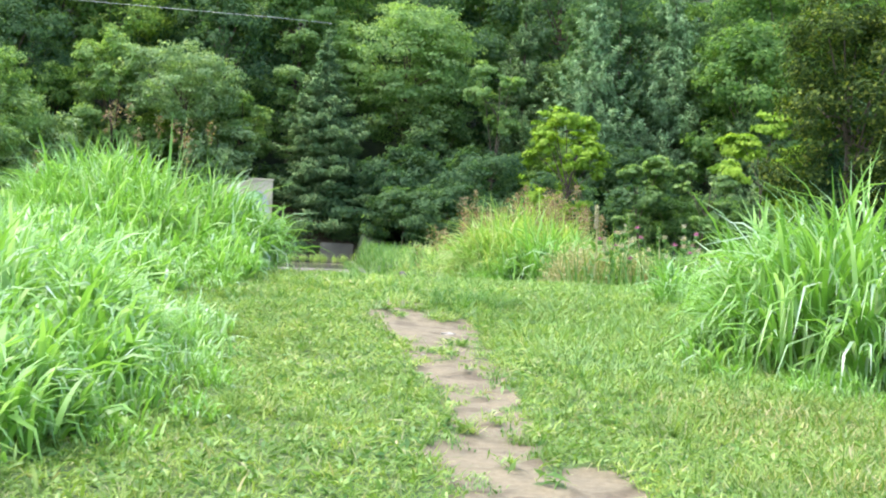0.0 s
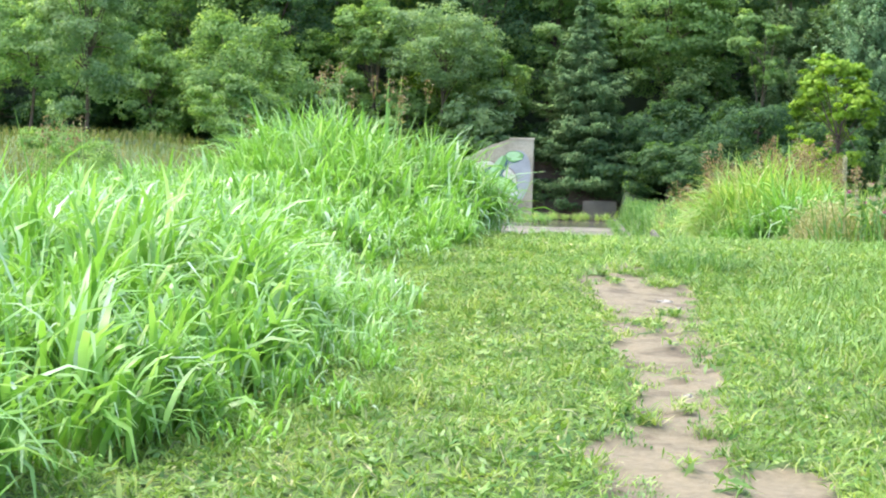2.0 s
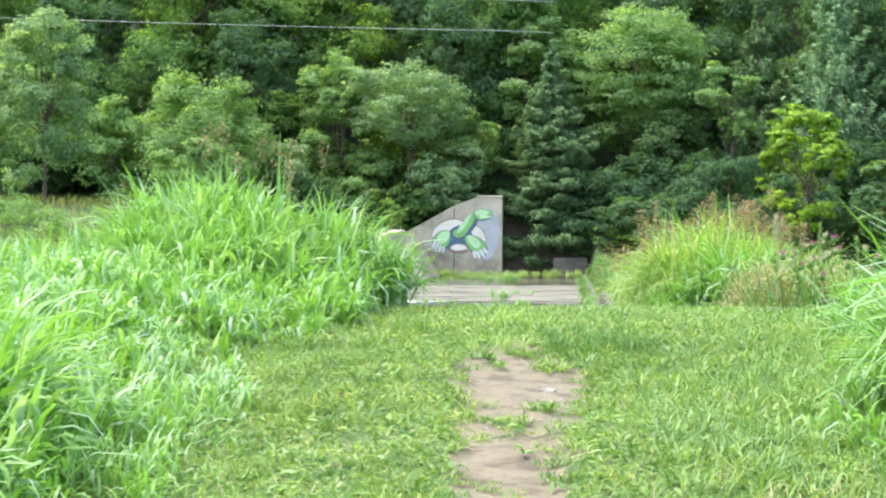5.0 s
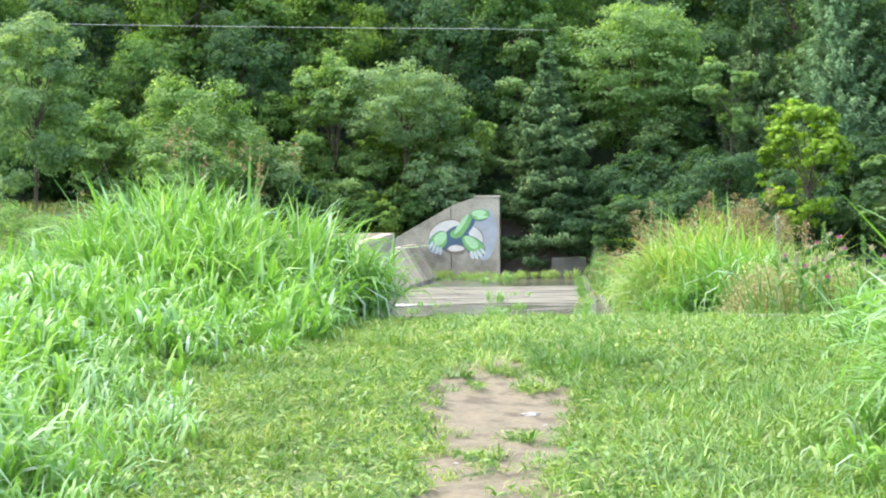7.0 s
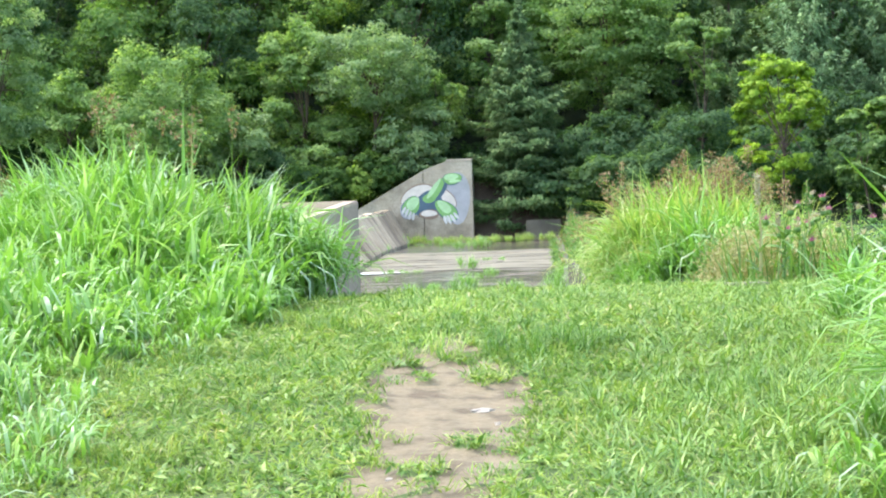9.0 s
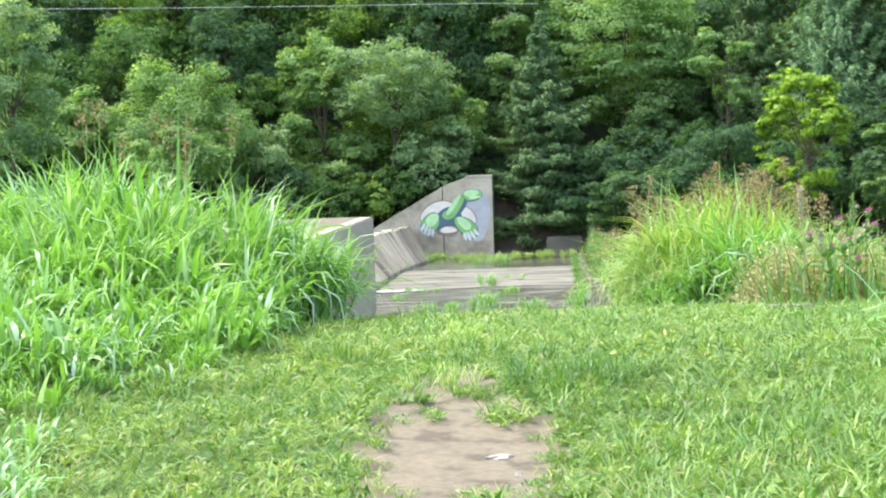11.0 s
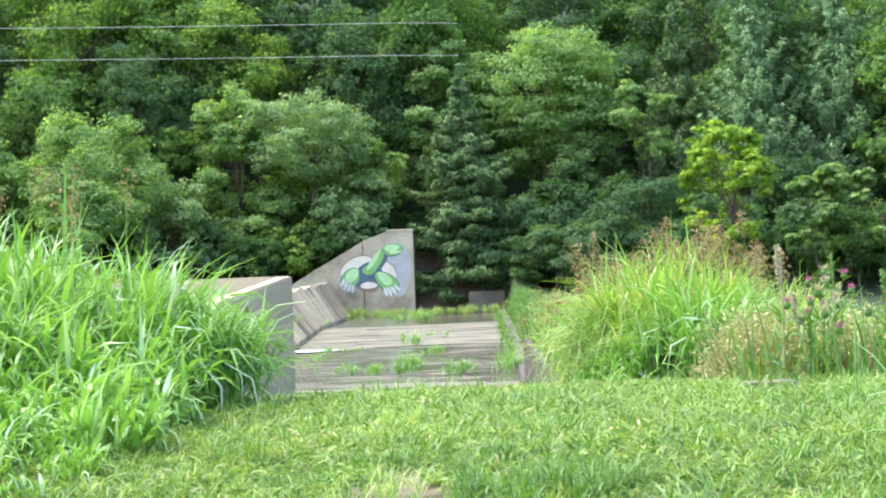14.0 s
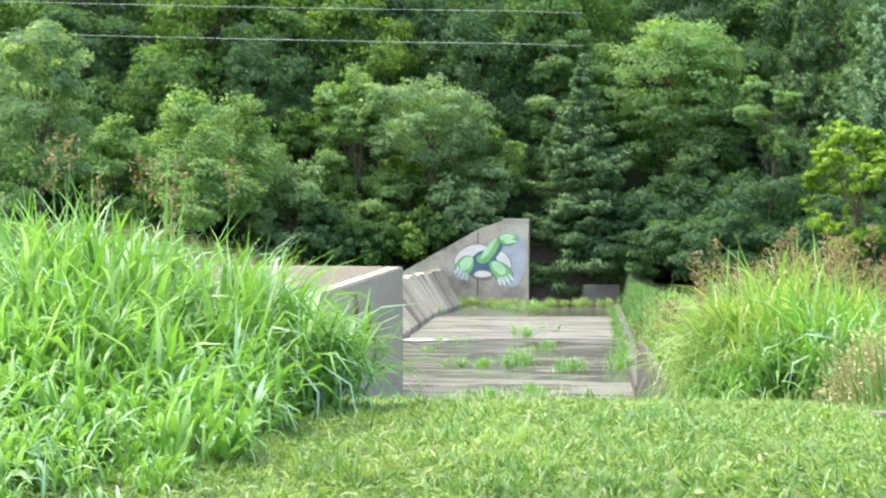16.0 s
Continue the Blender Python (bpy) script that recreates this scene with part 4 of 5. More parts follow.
left_mass = join(
    tall_patch(1700, -3.2, 9.4, 1.2, 1.2, 0, 0.9, (0.014, 0.046)),
    tall_patch(1800, -2.95, 11.2, 1.15, 1.3, 0, 0.88, (0.014, 0.046)),
    tall_patch(1500, -2.45, 12.4, 0.72, 1.2, 0, 0.70, (0.016, 0.044)),
    tall_patch(3500, -2.95, 13.7, 1.2, 1.9, 0, 1.02, (0.014, 0.046)),
    tall_patch(2700, -3.45, 16.8, 1.2, 1.8, 0, 0.66, (0.014, 0.046)),
    tall_patch(2500, -3.2, 19.6, 1.2, 1.6, 0, 0.6, (0.014, 0.046)),
    tall_patch(6600, -2.72, 22.7, 1.5, 1.7, 0, 1.38, (0.013, 0.044)),
    tall_patch(1900, -2.6, 21.3, 1.25, 0.7, 0, 0.92, (0.014, 0.044)),
    tall_patch(1500, -2.1, 20.6, 0.9, 1.0, 0, 0.6, (0.014, 0.042)),
    tall_patch(1200, -2.7, 18.4, 0.8, 1.2, 0, 0.5, (0.014, 0.040)),
    tall_patch(3000, -4.4, 24.0, 1.8, 2.2, 0, 0.8, (0.016, 0.044)),
    tall_patch(2600, -6.0, 19.0, 2.2, 4.5, 0, 0.62, (0.016, 0.044)),
)
stuff("tall_grass", *left_mass, TALL, "tall bright green arching grass in a dense bank beside the path", "tall grass")
left_low = join(tall_patch(1500, -1.75, 13.4, 0.5, 2.4, 0, 0.3, (0.009, 0.018), 1.2), tall_patch(900, -2.7, 11.2, 0.7, 1.0, 0, 0.28, (0.009, 0.018), 1.2), tall_patch(2600, -2.3, 14.5, 0.9, 3.2, 0, 0.5, (0.010, 0.022)), tall_patch(2400, -2.25, 20.9, 0.8, 3.0, 0, 0.42, (0.010, 0.022)))
stuff("tall_grass", *left_low, TALL, "knee-high bright grass at the skirt of the grass bank", "tall grass")
stuff("tall_grass", *join(tall_patch(900, 2.6, 15.0, 1.1, 1.2, 0, 0.5, (0.012, 0.024)), tall_patch(3000, 3.0, 15.3, 0.95, 1.1, 0, 1.55, (0.014, 0.042), fountain=0.9), tall_patch(700, 2.6, 13.9, 0.8, 0.5, 0, 0.32, (0.010, 0.018), 1.2), tall_patch(500, 2.9, 19.3, 0.5, 0.8, 0, 0.7)), TALL, "tall arching green grass tussock beside the path", "tall grass")
stuff("tall_grass", *join(tall_patch(1100, 1.80, 28.5, 0.24, 0.8, 0, 1.3, (0.012, 0.026), fountain=1.0), tall_patch(1000, 1.92, 28.1, 0.32, 0.9, 0, 0.95, (0.012, 0.024), fountain=0.4), tall_patch(6000, 2.30, 28.2, 0.92, 1.4, 0, 1.72, (0.014, 0.030), fountain=0.7), tall_patch(3200, 3.3, 28.6, 1.1, 1.4, 0, 1.3, (0.014, 0.028), fountain=0.5), tall_patch(500, 1.78, 33.5, 0.36, 0.8, 0, 0.75, (0.012, 0.022)), tall_patch(1500, 3.0, 33.0, 1.2, 2.0, 0, 1.3, (0.012, 0.022)), tall_patch(1300, 3.0, 41.0, 1.1, 5.0, 0, 0.95, (0.014, 0.028)), tall_patch(1000, 2.4, 48.0, 0.7, 8.0, 0, 0.75, (0.016, 0.03)), tall_patch(1000, 3.6, 60.0, 1.4, 12.0, 0, 0.8, (0.02, 0.04))), RIPE, "tall yellow-green grass going to seed beside the channel", "tall grass")
stuff("tall_grass", *join(tall_patch(1500, 2.5, 26.6, 0.55, 0.6, 0, 1.25, (0.02, 0.042), fountain=0.9), tall_patch(900, 1.9, 27.0, 0.5, 0.6, 0, 0.8, (0.016, 0.034), fountain=0.9)), TALL, "broad-bladed green grass at the front of the seeding stand", "tall grass")
# the tallest single blade on the left bank
stuff("tall_grass", *blades(on_ground(np.array([-2.36, -2.40, -2.75, -2.05, -3.1]), np.array([22.4, 22.6, 22.5, 22.3, 22.6]), 0.1), np.array([1.66, 1.6, 1.45, 1.4, 1.45]), np.array([0.06, 0.05, 0.03, 0.03, 0.03]), np.array([0.3, 1.5, 2.6, 0.4, 2.9]), np.array([0.06, 0.04, 0.12, 0.14, 0.16]), np.array([0.1, 0.1, 0.3, 0.35, 0.4]), 8), TALL, "single upright blades over the grass bank", "tall grass")


def panicles(pts, height, size, seeds=95, tilt=0.15):
    """Stems ending in loose seed heads: a spray of fine branchlets set with seeds."""
    chunks, cards = [], []
    for (x, y), h, z in zip(pts, height, size):
        z0 = float(ground_z(x, y))
        a, t = rng.uniform(0, 6.3), abs(rng.normal(0, tilt))
        top = np.array([x + math.cos(a) * h * math.sin(t), y + math.sin(a) * h * math.sin(t), z0 + h * math.cos(t)])
        base = np.array([x, y, z0])
        s = np.linspace(0, 1, 5)[:, None]
        chunks.append(tube(base + (top - base) * s ** np.array([1.5, 1.5, 1.0]), [0.005, 0.005, 0.004, 0.003, 0.002], 3))
        u = rng.uniform(0, 1, seeds)
        ang = rng.uniform(0, 6.3, seeds)
        spread = z * 0.32 * np.sin(np.pi * np.minimum(1, u * 0.85 + 0.1)) * rng.uniform(0.2, 1, seeds)
        cards.append(np.stack([top[0] + spread * np.cos(ang), top[1] + spread * np.sin(ang), top[2] - z * u + 0.25 * spread], 1))
    c = np.concatenate(cards)
    n = len(c)
    ln = rng.uniform(0.018, 0.045, n)
    return join(*chunks), leaf_cards(c, unit(rng.normal(size=(n, 3))), ln, ln * 0.45)


def seed_stand(n, x0, x1, y0, y1, h0, h1, label, size=(0.22, 0.38), seeds=95):
    pts = np.stack([rng.uniform(x0, x1, n), rng.uniform(y0, y1, n)], 1)
    st, sd = panicles(pts, rng.uniform(h0, h1, n), rng.uniform(*size, n), seeds)
    ob = thing("seeding_grass", label, "grass seed heads", kind="stuff")
    part("stems", raw_mesh("stems", *st, RIPE), RIPE, ob)
    part("seed_heads", raw_mesh("seed_heads", *sd, SEED), SEED, ob)


seed_stand(64, 1.5, 3.1, 27.4, 29.6, 1.3, 1.72, "reddish-brown grass seed heads over the green stand")
seed_stand(22, 2.5, 3.6, 27.2, 28.9, 1.15, 1.5, "tan seed heads over the green stand")
seed_stand(11, 1.0, 1.6, 28.0, 29.4, 0.95, 1.3, "drooping tan seed heads at the edge of the channel")
seed_stand(9, -3.6, -1.8, 21.6, 22.8, 1.4, 1.78, "thin reddish seed heads rising over the grass bank", (0.2, 0.34), 46)
seed_stand(6, -6.2, -3.6, 18.5, 22, 0.8, 1.1, "thin reddish seed heads behind the grass bank", (0.18, 0.3), 40)

# dry weeds and thistles on the right
def weed_dome(n, cx, cy, rx, ry, h, mat, name, label, blade=0.006):
    """A rounded bushy weed: fine stems fanning out, set with small leaves."""
    a, r = rng.uniform(0, 6.3, n), np.sqrt(rng.uniform(0, 1, n))
    x, y = cx + rx * r * np.cos(a) * 0.6, cy + ry * r * np.sin(a) * 0.6
    hh = h * np.sqrt(np.maximum(0.05, 1 - 0.75 * r ** 2)) * rng.uniform(0.6, 1.05, n)
    v, f = blades(on_ground(x, y), hh, rng.uniform(0.5, 1.2, n) * blade, a, 0.05 + 0.5 * r * rng.uniform(0.4, 1.2, n), rng.uniform(0, 0.5, n), 3)
    m = n * 6
    d = unit(rng.normal(size=(m, 3)))
    d[:, 2] = np.abs(d[:, 2])
    q = d * (rng.uniform(0.3, 1, m) ** 0.5)[:, None] * [rx, ry, h] * (1 + 0.12 * rng.normal(size=(m, 1)))
    q += [cx, cy, float(ground_z(cx, cy))]
    ln = rng.uniform(0.02, 0.055, m)
    stuff(name, *join((v, f), leaf_cards(q, unit(rng.normal(size=(m, 3)) + [0, -0.2, 0.5]), ln, ln * 0.4)), mat, label, "weeds")


weed_dome(900, 2.55, 24.3, 0.55, 0.6, 0.62, STRAW, "dry_weed", "bushy tan weed gone dry beside the seeding stand")
weed_dome(760, 3.05, 24.0, 0.5, 0.5, 0.52, STRAW, "dry_weed", "bushy tan weed gone dry among thistles")
weed_dome(420, 3.6, 24.8, 0.55, 0.6, 0.62, RIPE, "green_weed", "bushy pale green weed among thistles")
weed_dome(420, 2.85, 25.2, 0.6, 0.6, 0.72, RIPE, "green_weed", "bushy pale green weed beside the seeding stand")
weed_dome(360, 4.25, 24.6, 0.6, 0.6, 0.6, STRAW, "dry_weed", "bushy tan weed gone dry among thistles")
weed_dome(360, 4.9, 25.6, 0.7, 0.7, 0.7, RIPE, "green_weed", "bushy pale green weed at the edge of the rise")
n = 1300
x, y = rng.uniform(2.2, 4.6, n), rng.uniform(22.8, 27.0, n)
stuff("weed_stand", *blades(on_ground(x, y), rng.uniform(0.3, 0.8, n), rng.uniform(0.008, 0.018, n), rng.uniform(0, 6.3, n), np.abs(rng.normal(0.15, 0.2, n)), rng.uniform(0.2, 1.4, n), 5), TALL_DARK, "mixed green weeds round the thistles", "weeds")


def thistle(x, y, h, heads, seed, label):
    """A thistle: a spiny stem, toothed leaves and several flower heads, some gone to down."""
    r = np.random.default_rng(seed)
    ob = thing("thistle", label, "thistle", "thistles", at=(x, y, float(ground_z(x, y))))
    chunks = [tube([(0, 0, -0.05), (0.02, 0, h * 0.5), (0.03 * math.sin(seed), 0.02, h)], [0.009, 0.007, 0.004], 5)]
    tops = []
    for k in range(heads):
        a, zz = k * 2.4 + seed, h * (0.62 + 0.38 * (k + 1) / heads)
        b = np.array([math.cos(a) * 0.16 * (1.2 - k / heads), math.sin(a) * 0.16 * (1.2 - k / heads), zz + 0.04])
        chunks.append(tube([(0.01, 0, zz - 0.16), b * [0.6, 0.6, 1] - [0, 0, 0.05], b], [0.005, 0.004, 0.004], 4))
        tops.append(b)
    part("stem", raw_mesh("stem", *join(*chunks), TALL_DARK, True), TALL_DARK, ob)
    m = 34
    zs = r.uniform(0.05, h * 0.85, m)
    v, f = blades(np.stack([np.zeros(m), np.zeros(m), zs], 1), r.uniform(0.08, 0.2, m), r.uniform(0.02, 0.045, m), r.uniform(0, 6.3, m), r.uniform(0.7, 1.2, m), r.uniform(0.3, 1.0, m), 4)
    part("leaves", raw_mesh("leaves", v, f, TALL_DARK), TALL_DARK, ob)
    for k, b in enumerate(tops):
        bm = bmesh.new()
        bmesh.ops.create_uvsphere(bm, u_segments=8, v_segments=6, radius=0.030, matrix=Matrix.Translation(b))
        head = part("flower_head", bm, TALL_DARK, ob)
        pink = (k + seed) % 2 == 0
        q = 30
        v, f = blades(np.repeat(b[None] + [0, 0, 0.008], q, 0), r.uniform(0.045, 0.075, q) * (1 if pink else 1.3), np.full(q, 0.012), r.uniform(0, 6.3, q), r.uniform(0.1, 0.9, q), np.full(q, 0.4), 2)
        part("petals" if pink else "down", raw_mesh("petals", v, f, PINK if pink else FLUFF), None, head, "magenta florets" if pink else "white seed down")


for i, (x, y, h, k) in enumerate(((2.95, 23.9, 0.55, 3), (3.2, 24.5, 0.8, 5), (3.45, 23.8, 0.62, 3), (3.3, 25.6, 0.88, 4), (3.85, 24.2, 0.7, 4), (2.75, 23.4, 0.42, 2), (2.62, 22.9, 0.58, 3), (4.0, 24.9, 0.85, 4), (3.62, 23.6, 0.5, 3))):
    thistle(x, y, h, k, i + 1, "tall thistle with magenta heads and white down")


def mullein(x, y, h, seed, label):
    """A tall spent flower spike, pale and ragged at its top."""
    ob = thing("flower_spike", label, "wildflower", at=(x, y, float(ground_z(x, y))))
    part("stem", raw_mesh("stem", *tube([(0, 0, -0.05), (0.02, 0, h * 0.5), (0.0, 0.01, h)], [0.011, 0.009, 0.004], 6), STRAW, True), STRAW, ob)
    m = 90
    zs = h * (1 - 0.28 * rng.uniform(0, 1, m))
    a = rng.uniform(0, 6.3, m)
    c = np.stack([np.cos(a) * 0.016, np.sin(a) * 0.016, zs], 1)
    ln = rng.uniform(0.02, 0.045, m)
    part("spike", raw_mesh("spike", *leaf_cards(c, unit(rng.normal(size=(m, 3))), ln, ln * 0.6), FLUFF if seed % 2 else TALL_DARK), None, ob, "ragged pale flower spike")
    m = 30
    part("leaves", raw_mesh("leaves", *blades(np.stack([np.zeros(m), np.zeros(m), rng.uniform(0.02, h * 0.6, m)], 1), rng.uniform(0.08, 0.2, m), rng.uniform(0.02, 0.04, m), rng.uniform(0, 6.3, m), rng.uniform(0.6, 1.2, m), rng.uniform(0.3, 0.9, m), 4), TALL_DARK), None, ob)


mullein(2.37, 22.56, 0.95, 1, "pale ragged flower spike on a dry stem")
mullein(2.95, 23.6, 0.95, 2, "green leafy flower spike among weeds")
mullein(2.75, 24.0, 0.7, 1, "pale ragged flower spike on a dry stem")
mullein(3.3, 23.5, 0.8, 2, "green leafy flower spike among weeds")


# lawn: short blades, thinned where feet have worn the path
def lawn(n, x0, x1, y0, y1, h0, h1, w0, w1, mat, name, label, category, keep_bare=0.0):
    x, y = rng.uniform(x0, x1, n), rng.uniform(y0, y1, n)
    lush = 0.75 + 0.35 * np.sin(x * 2.1 + 1.3 * np.sin(y * 1.4)) * np.sin(y * 1.9 + x) + 0.2 * np.sin(x * 7 + y * 5)
    soft = np.minimum(np.minimum(x - x0, x1 - x), np.minimum(y - y0 + (0.8 if y0 > 12 else 0), y1 - y + (0.8 if y1 < 20 else 0)))
    ok = (rng.uniform(0, 1, n) > bare(x, y) * (1 - keep_bare)) & (rng.uniform(0, 0.8, n) < soft)
    x, y, lush = x[ok], y[ok], lush[ok]
    m = len(x)
    h = rng.uniform(h0, h1, m) * np.clip(lush, 0.4, 1.2)
    v, f = blades(on_ground(x, y, -0.005), h, rng.uniform(w0, w1, m), rng.uniform(0, 6.3, m), np.abs(rng.normal(0.75, 0.35, m)), rng.uniform(0.2, 1.3, m), 2)
    stuff(name, v, f, mat, label, category)


def turf_leaves(n, x0, x1, y0, y1, l0, l1, h, mat, name, label, category, keep_bare=0.0, ratio=0.16):
    """Small flat leaves lying in the turf: pointed, tilted every way."""
    x, y = rng.uniform(x0, x1, n), rng.uniform(y0, y1, n)
    thick = 0.5 + 0.5 * np.sin(x * 3.3 + 1.7 * np.sin(y * 2.2)) * np.sin(y * 2.7 + 1.1 * np.sin(x * 4.0))
    ok = (rng.uniform(0, 1, n) > bare(x, y) * (1 - keep_bare)) & (rng.uniform(0, 1, n) < 0.55 + 0.45 * thick)
    x, y, thick = x[ok], y[ok], thick[ok]
    m = len(x)
    c = on_ground(x, y, 0.0)
    c[:, 2] += rng.uniform(0.004, h, m) * (0.4 + 0.6 * thick)
    ln = rng.uniform(l0, l1, m)
    stuff(name, *leaf_cards(c, unit(rng.normal(0, 0.55, (m, 3)) + [0, -0.12, 0.85]), ln, ln * ratio), mat, label, category)


def turf_tufts(n, per, x0, x1, y0, y1, h0, h1, w0, w1, mat, label):
    """Short grass in small tufts, blades fanning out of each, thick and thin by turns."""
    x, y = rng.uniform(x0, x1, n), rng.uniform(y0, y1, n)
    thick = 0.5 + 0.3 * np.sin(x * 2.7 + 1.9 * np.sin(y * 1.7)) * np.sin(y * 2.3 + 1.3 * np.sin(x * 3.1)) + 0.3 * np.sin(x * 8.3 + 2 * np.sin(y * 5.1)) * np.sin(y * 6.7)
    ok = (rng.uniform(0, 1, n) > bare(x, y)) & (rng.uniform(0, 1, n) < 0.35 + 0.8 * thick)
    x, y, thick = x[ok], y[ok], thick[ok]
    h = rng.uniform(h0, h1, len(x)) * (0.7 + 0.6 * thick)
    who = np.repeat(np.arange(len(x)), per)
    m = len(who)
    spread = rng.normal(0, 0.018, (m, 2))
    v, f = blades(on_ground(x[who] + spread[:, 0], y[who] + spread[:, 1], -0.006), h[who] * rng.uniform(0.55, 1.2, m), rng.uniform(w0, w1, m), rng.uniform(0, 6.3, m), rng.uniform(0.4, 1.3, m), rng.uniform(0.2, 1.2, m), 2)
    stuff("turf_tufts", v, f, mat, label, "grass")


def rosettes(n, x0, x1, y0, y1, size, mat, label):
    """Flat broad-leaved weeds: leaves spreading from a crown close to the soil."""
    x, y = rng.uniform(x0, x1, n), rng.uniform(y0, y1, n)
    ok = bare(x, y) < rng.uniform(0.0, 0.4, n)
    x, y = x[ok], y[ok]
    who = np.repeat(np.arange(len(x)), 7)
    m = len(who)
    s = rng.uniform(0.6, 1.3, len(x))[who] * size
    v, f = blades(on_ground(x[who], y[who], 0.004), s * rng.uniform(0.7, 1.2, m), s * rng.uniform(0.22, 0.4, m), rng.uniform(0, 6.3, m), rng.uniform(0.7, 1.35, m), rng.uniform(0.1, 0.6, m), 3)
    stuff("ground_weeds", v, f, mat, label, "weeds")


turf_tufts(5600, 11, -3.0, 3.2, 10.0, 16.0, 0.05, 0.12, 0.006, 0.011, LAWN, "short bright green grass in small tufts")
turf_tufts(4600, 10, -2.8, 3.4, 15.8, 20.5, 0.05, 0.13, 0.007, 0.012, LAWN, "short green grass in tufts towards the crest")
turf_tufts(1500, 10, 0.9, 2.9, 10.3, 13.8, 0.08, 0.18, 0.006, 0.011, LAWN, "pale dry-tipped grass beside the path")
turf_tufts(1700, 12, 0.7, 3.4, 13.5, 23.0, 0.09, 0.19, 0.007, 0.013, WEED, "rough blue-green grass in tufts")
turf_tufts(900, 12, -2.2, 1.0, 17.5, 23.0, 0.09, 0.18, 0.007, 0.013, TALL_DARK, "rough dark green grass in tufts near the crest")
turf_tufts(3800, 10, -2.4, 3.6, 19.5, 25.5, 0.05, 0.12, 0.008, 0.014, RIPE, "longer mixed grass in tufts over the crest")
rosettes(1500, -2.6, 2.8, 10.2, 16.0, 0.05, WEED, "low broad-leaved green weeds in the turf")
rosettes(1200, -2.4, 2.8, 15.0, 20.5, 0.055, WEED, "broad-leaved green weeds beside the path")
lawn(20000, -3.4, 3.3, 10.0, 18.0, 0.03, 0.09, 0.005, 0.011, LAWN, "lawn_grass", "short bright green trampled grass", "grass")
lawn(24000, -2.9, 4.4, 18.0, 26.5, 0.04, 0.10, 0.006, 0.012, LAWN, "lawn_grass", "short green grass over the crest", "grass")
turf_leaves(80000, -3.2, 3.2, 10.0, 19.0, 0.03, 0.095, 0.06, LAWN, "turf", "short leafy bright green turf", "grass", 0.0, 0.11)
turf_leaves(42000, -2.6, 3.4, 18.5, 25.5, 0.04, 0.11, 0.08, LAWN, "turf", "leafy green turf over the crest", "grass")
turf_leaves(20000, -2.4, 3.0, 10.2, 20.0, 0.035, 0.085, 0.055, WEED, "ground_weeds", "low broad-leaved weeds in the turf", "weeds", 0.0, 0.28)
lawn(16000, 1.3, 4.4, 10.5, 24.0, 0.08, 0.2, 0.007, 0.013, WEED, "rough_grass", "longer rough grass beside the turf", "grass")
lawn(13000, 0.5, 3.2, 10.4, 18.0, 0.07, 0.17, 0.005, 0.010, WEED, "rough_grass", "longer green grass beside the path", "grass")
lawn(7000, 0.9, 2.8, 10.4, 13.4, 0.08, 0.17, 0.005, 0.010, STRAW, "dry_grass", "dry straw-coloured grass in the turf", "grass")
lawn(13000, -9.0, 9.0, 0.0, 13.0, 0.06, 0.16, 0.012, 0.026, LAWN, "lawn_grass", "coarse green grass on the open rise", "grass")
lawn(9000, -3.5, 6.0, 25.5, 31.0, 0.10, 0.30, 0.010, 0.02, WEED, "bank_grass", "grass on the bank above the channel", "grass")


def tussock(x, y, r, h, n, mat, label):
    stuff("grass_tussock", *tall_patch(n, x, y, r, r * 0.8, 0, h, (0.004, 0.009), 1.6, 5, 0.2), mat, label, "grass tussock")


tussock(0.58, 18.4, 0.42, 0.27, 1000, TALL_DARK, "dark green tussock beside the path")
tussock(-0.85, 19.8, 0.3, 0.2, 500, LAWN, "pale green tussock near the crest")
tussock(-0.35, 18.9, 0.18, 0.16, 250, TALL_DARK, "small dark tussock near the crest")
tussock(-1.25, 12.3, 0.22, 0.22, 420, LAWN, "yellowish tussock in the turf")
tussock(-1.2, 15.6, 0.25, 0.2, 420, LAWN, "yellowish tussock in the turf")
tussock(1.6, 17.0, 0.3, 0.22, 500, WEED, "green tussock in the turf")

for k in range(34):
    x, y = random.uniform(-1.7, 2.6), random.uniform(18.6, 22.5)
    tussock(x, y, random.uniform(0.1, 0.26), random.uniform(0.12, 0.22), random.randint(110, 240), (LAWN, RIPE, TALL_DARK, WEED)[k % 4], ("pale green grass tussock near the crest", "yellowish grass tussock near the crest", "dark green grass tussock near the crest", "green grass tussock near the crest")[k % 4])
for k in range(10):
    x, y = random.choice((-1, 1)) * random.uniform(0.8, 1.5), random.uniform(11, 18)
    tussock(x, y, random.uniform(0.1, 0.2), random.uniform(0.1, 0.17), random.randint(70, 140), (LAWN, RIPE)[k % 2], "small pale tussock in the turf")

# flat clumps of grass creeping in over the trodden edges
for k in range(40):
    y = 10.8 + 8.0 * (k + random.random()) / 40
    x = float(np.interp(y, PATH_Y, random.choice((PATH_L, PATH_R)))) + random.uniform(-0.05, 0.05)
    tussock(x, y, random.uniform(0.08, 0.17), random.uniform(0.06, 0.11), random.randint(60, 120), (TALL_DARK, WEED, LAWN)[k % 3], ("flat dark green grass clump at the trodden edge", "flat green grass clump at the trodden edge", "flat bright grass clump at the trodden edge")[k % 3])

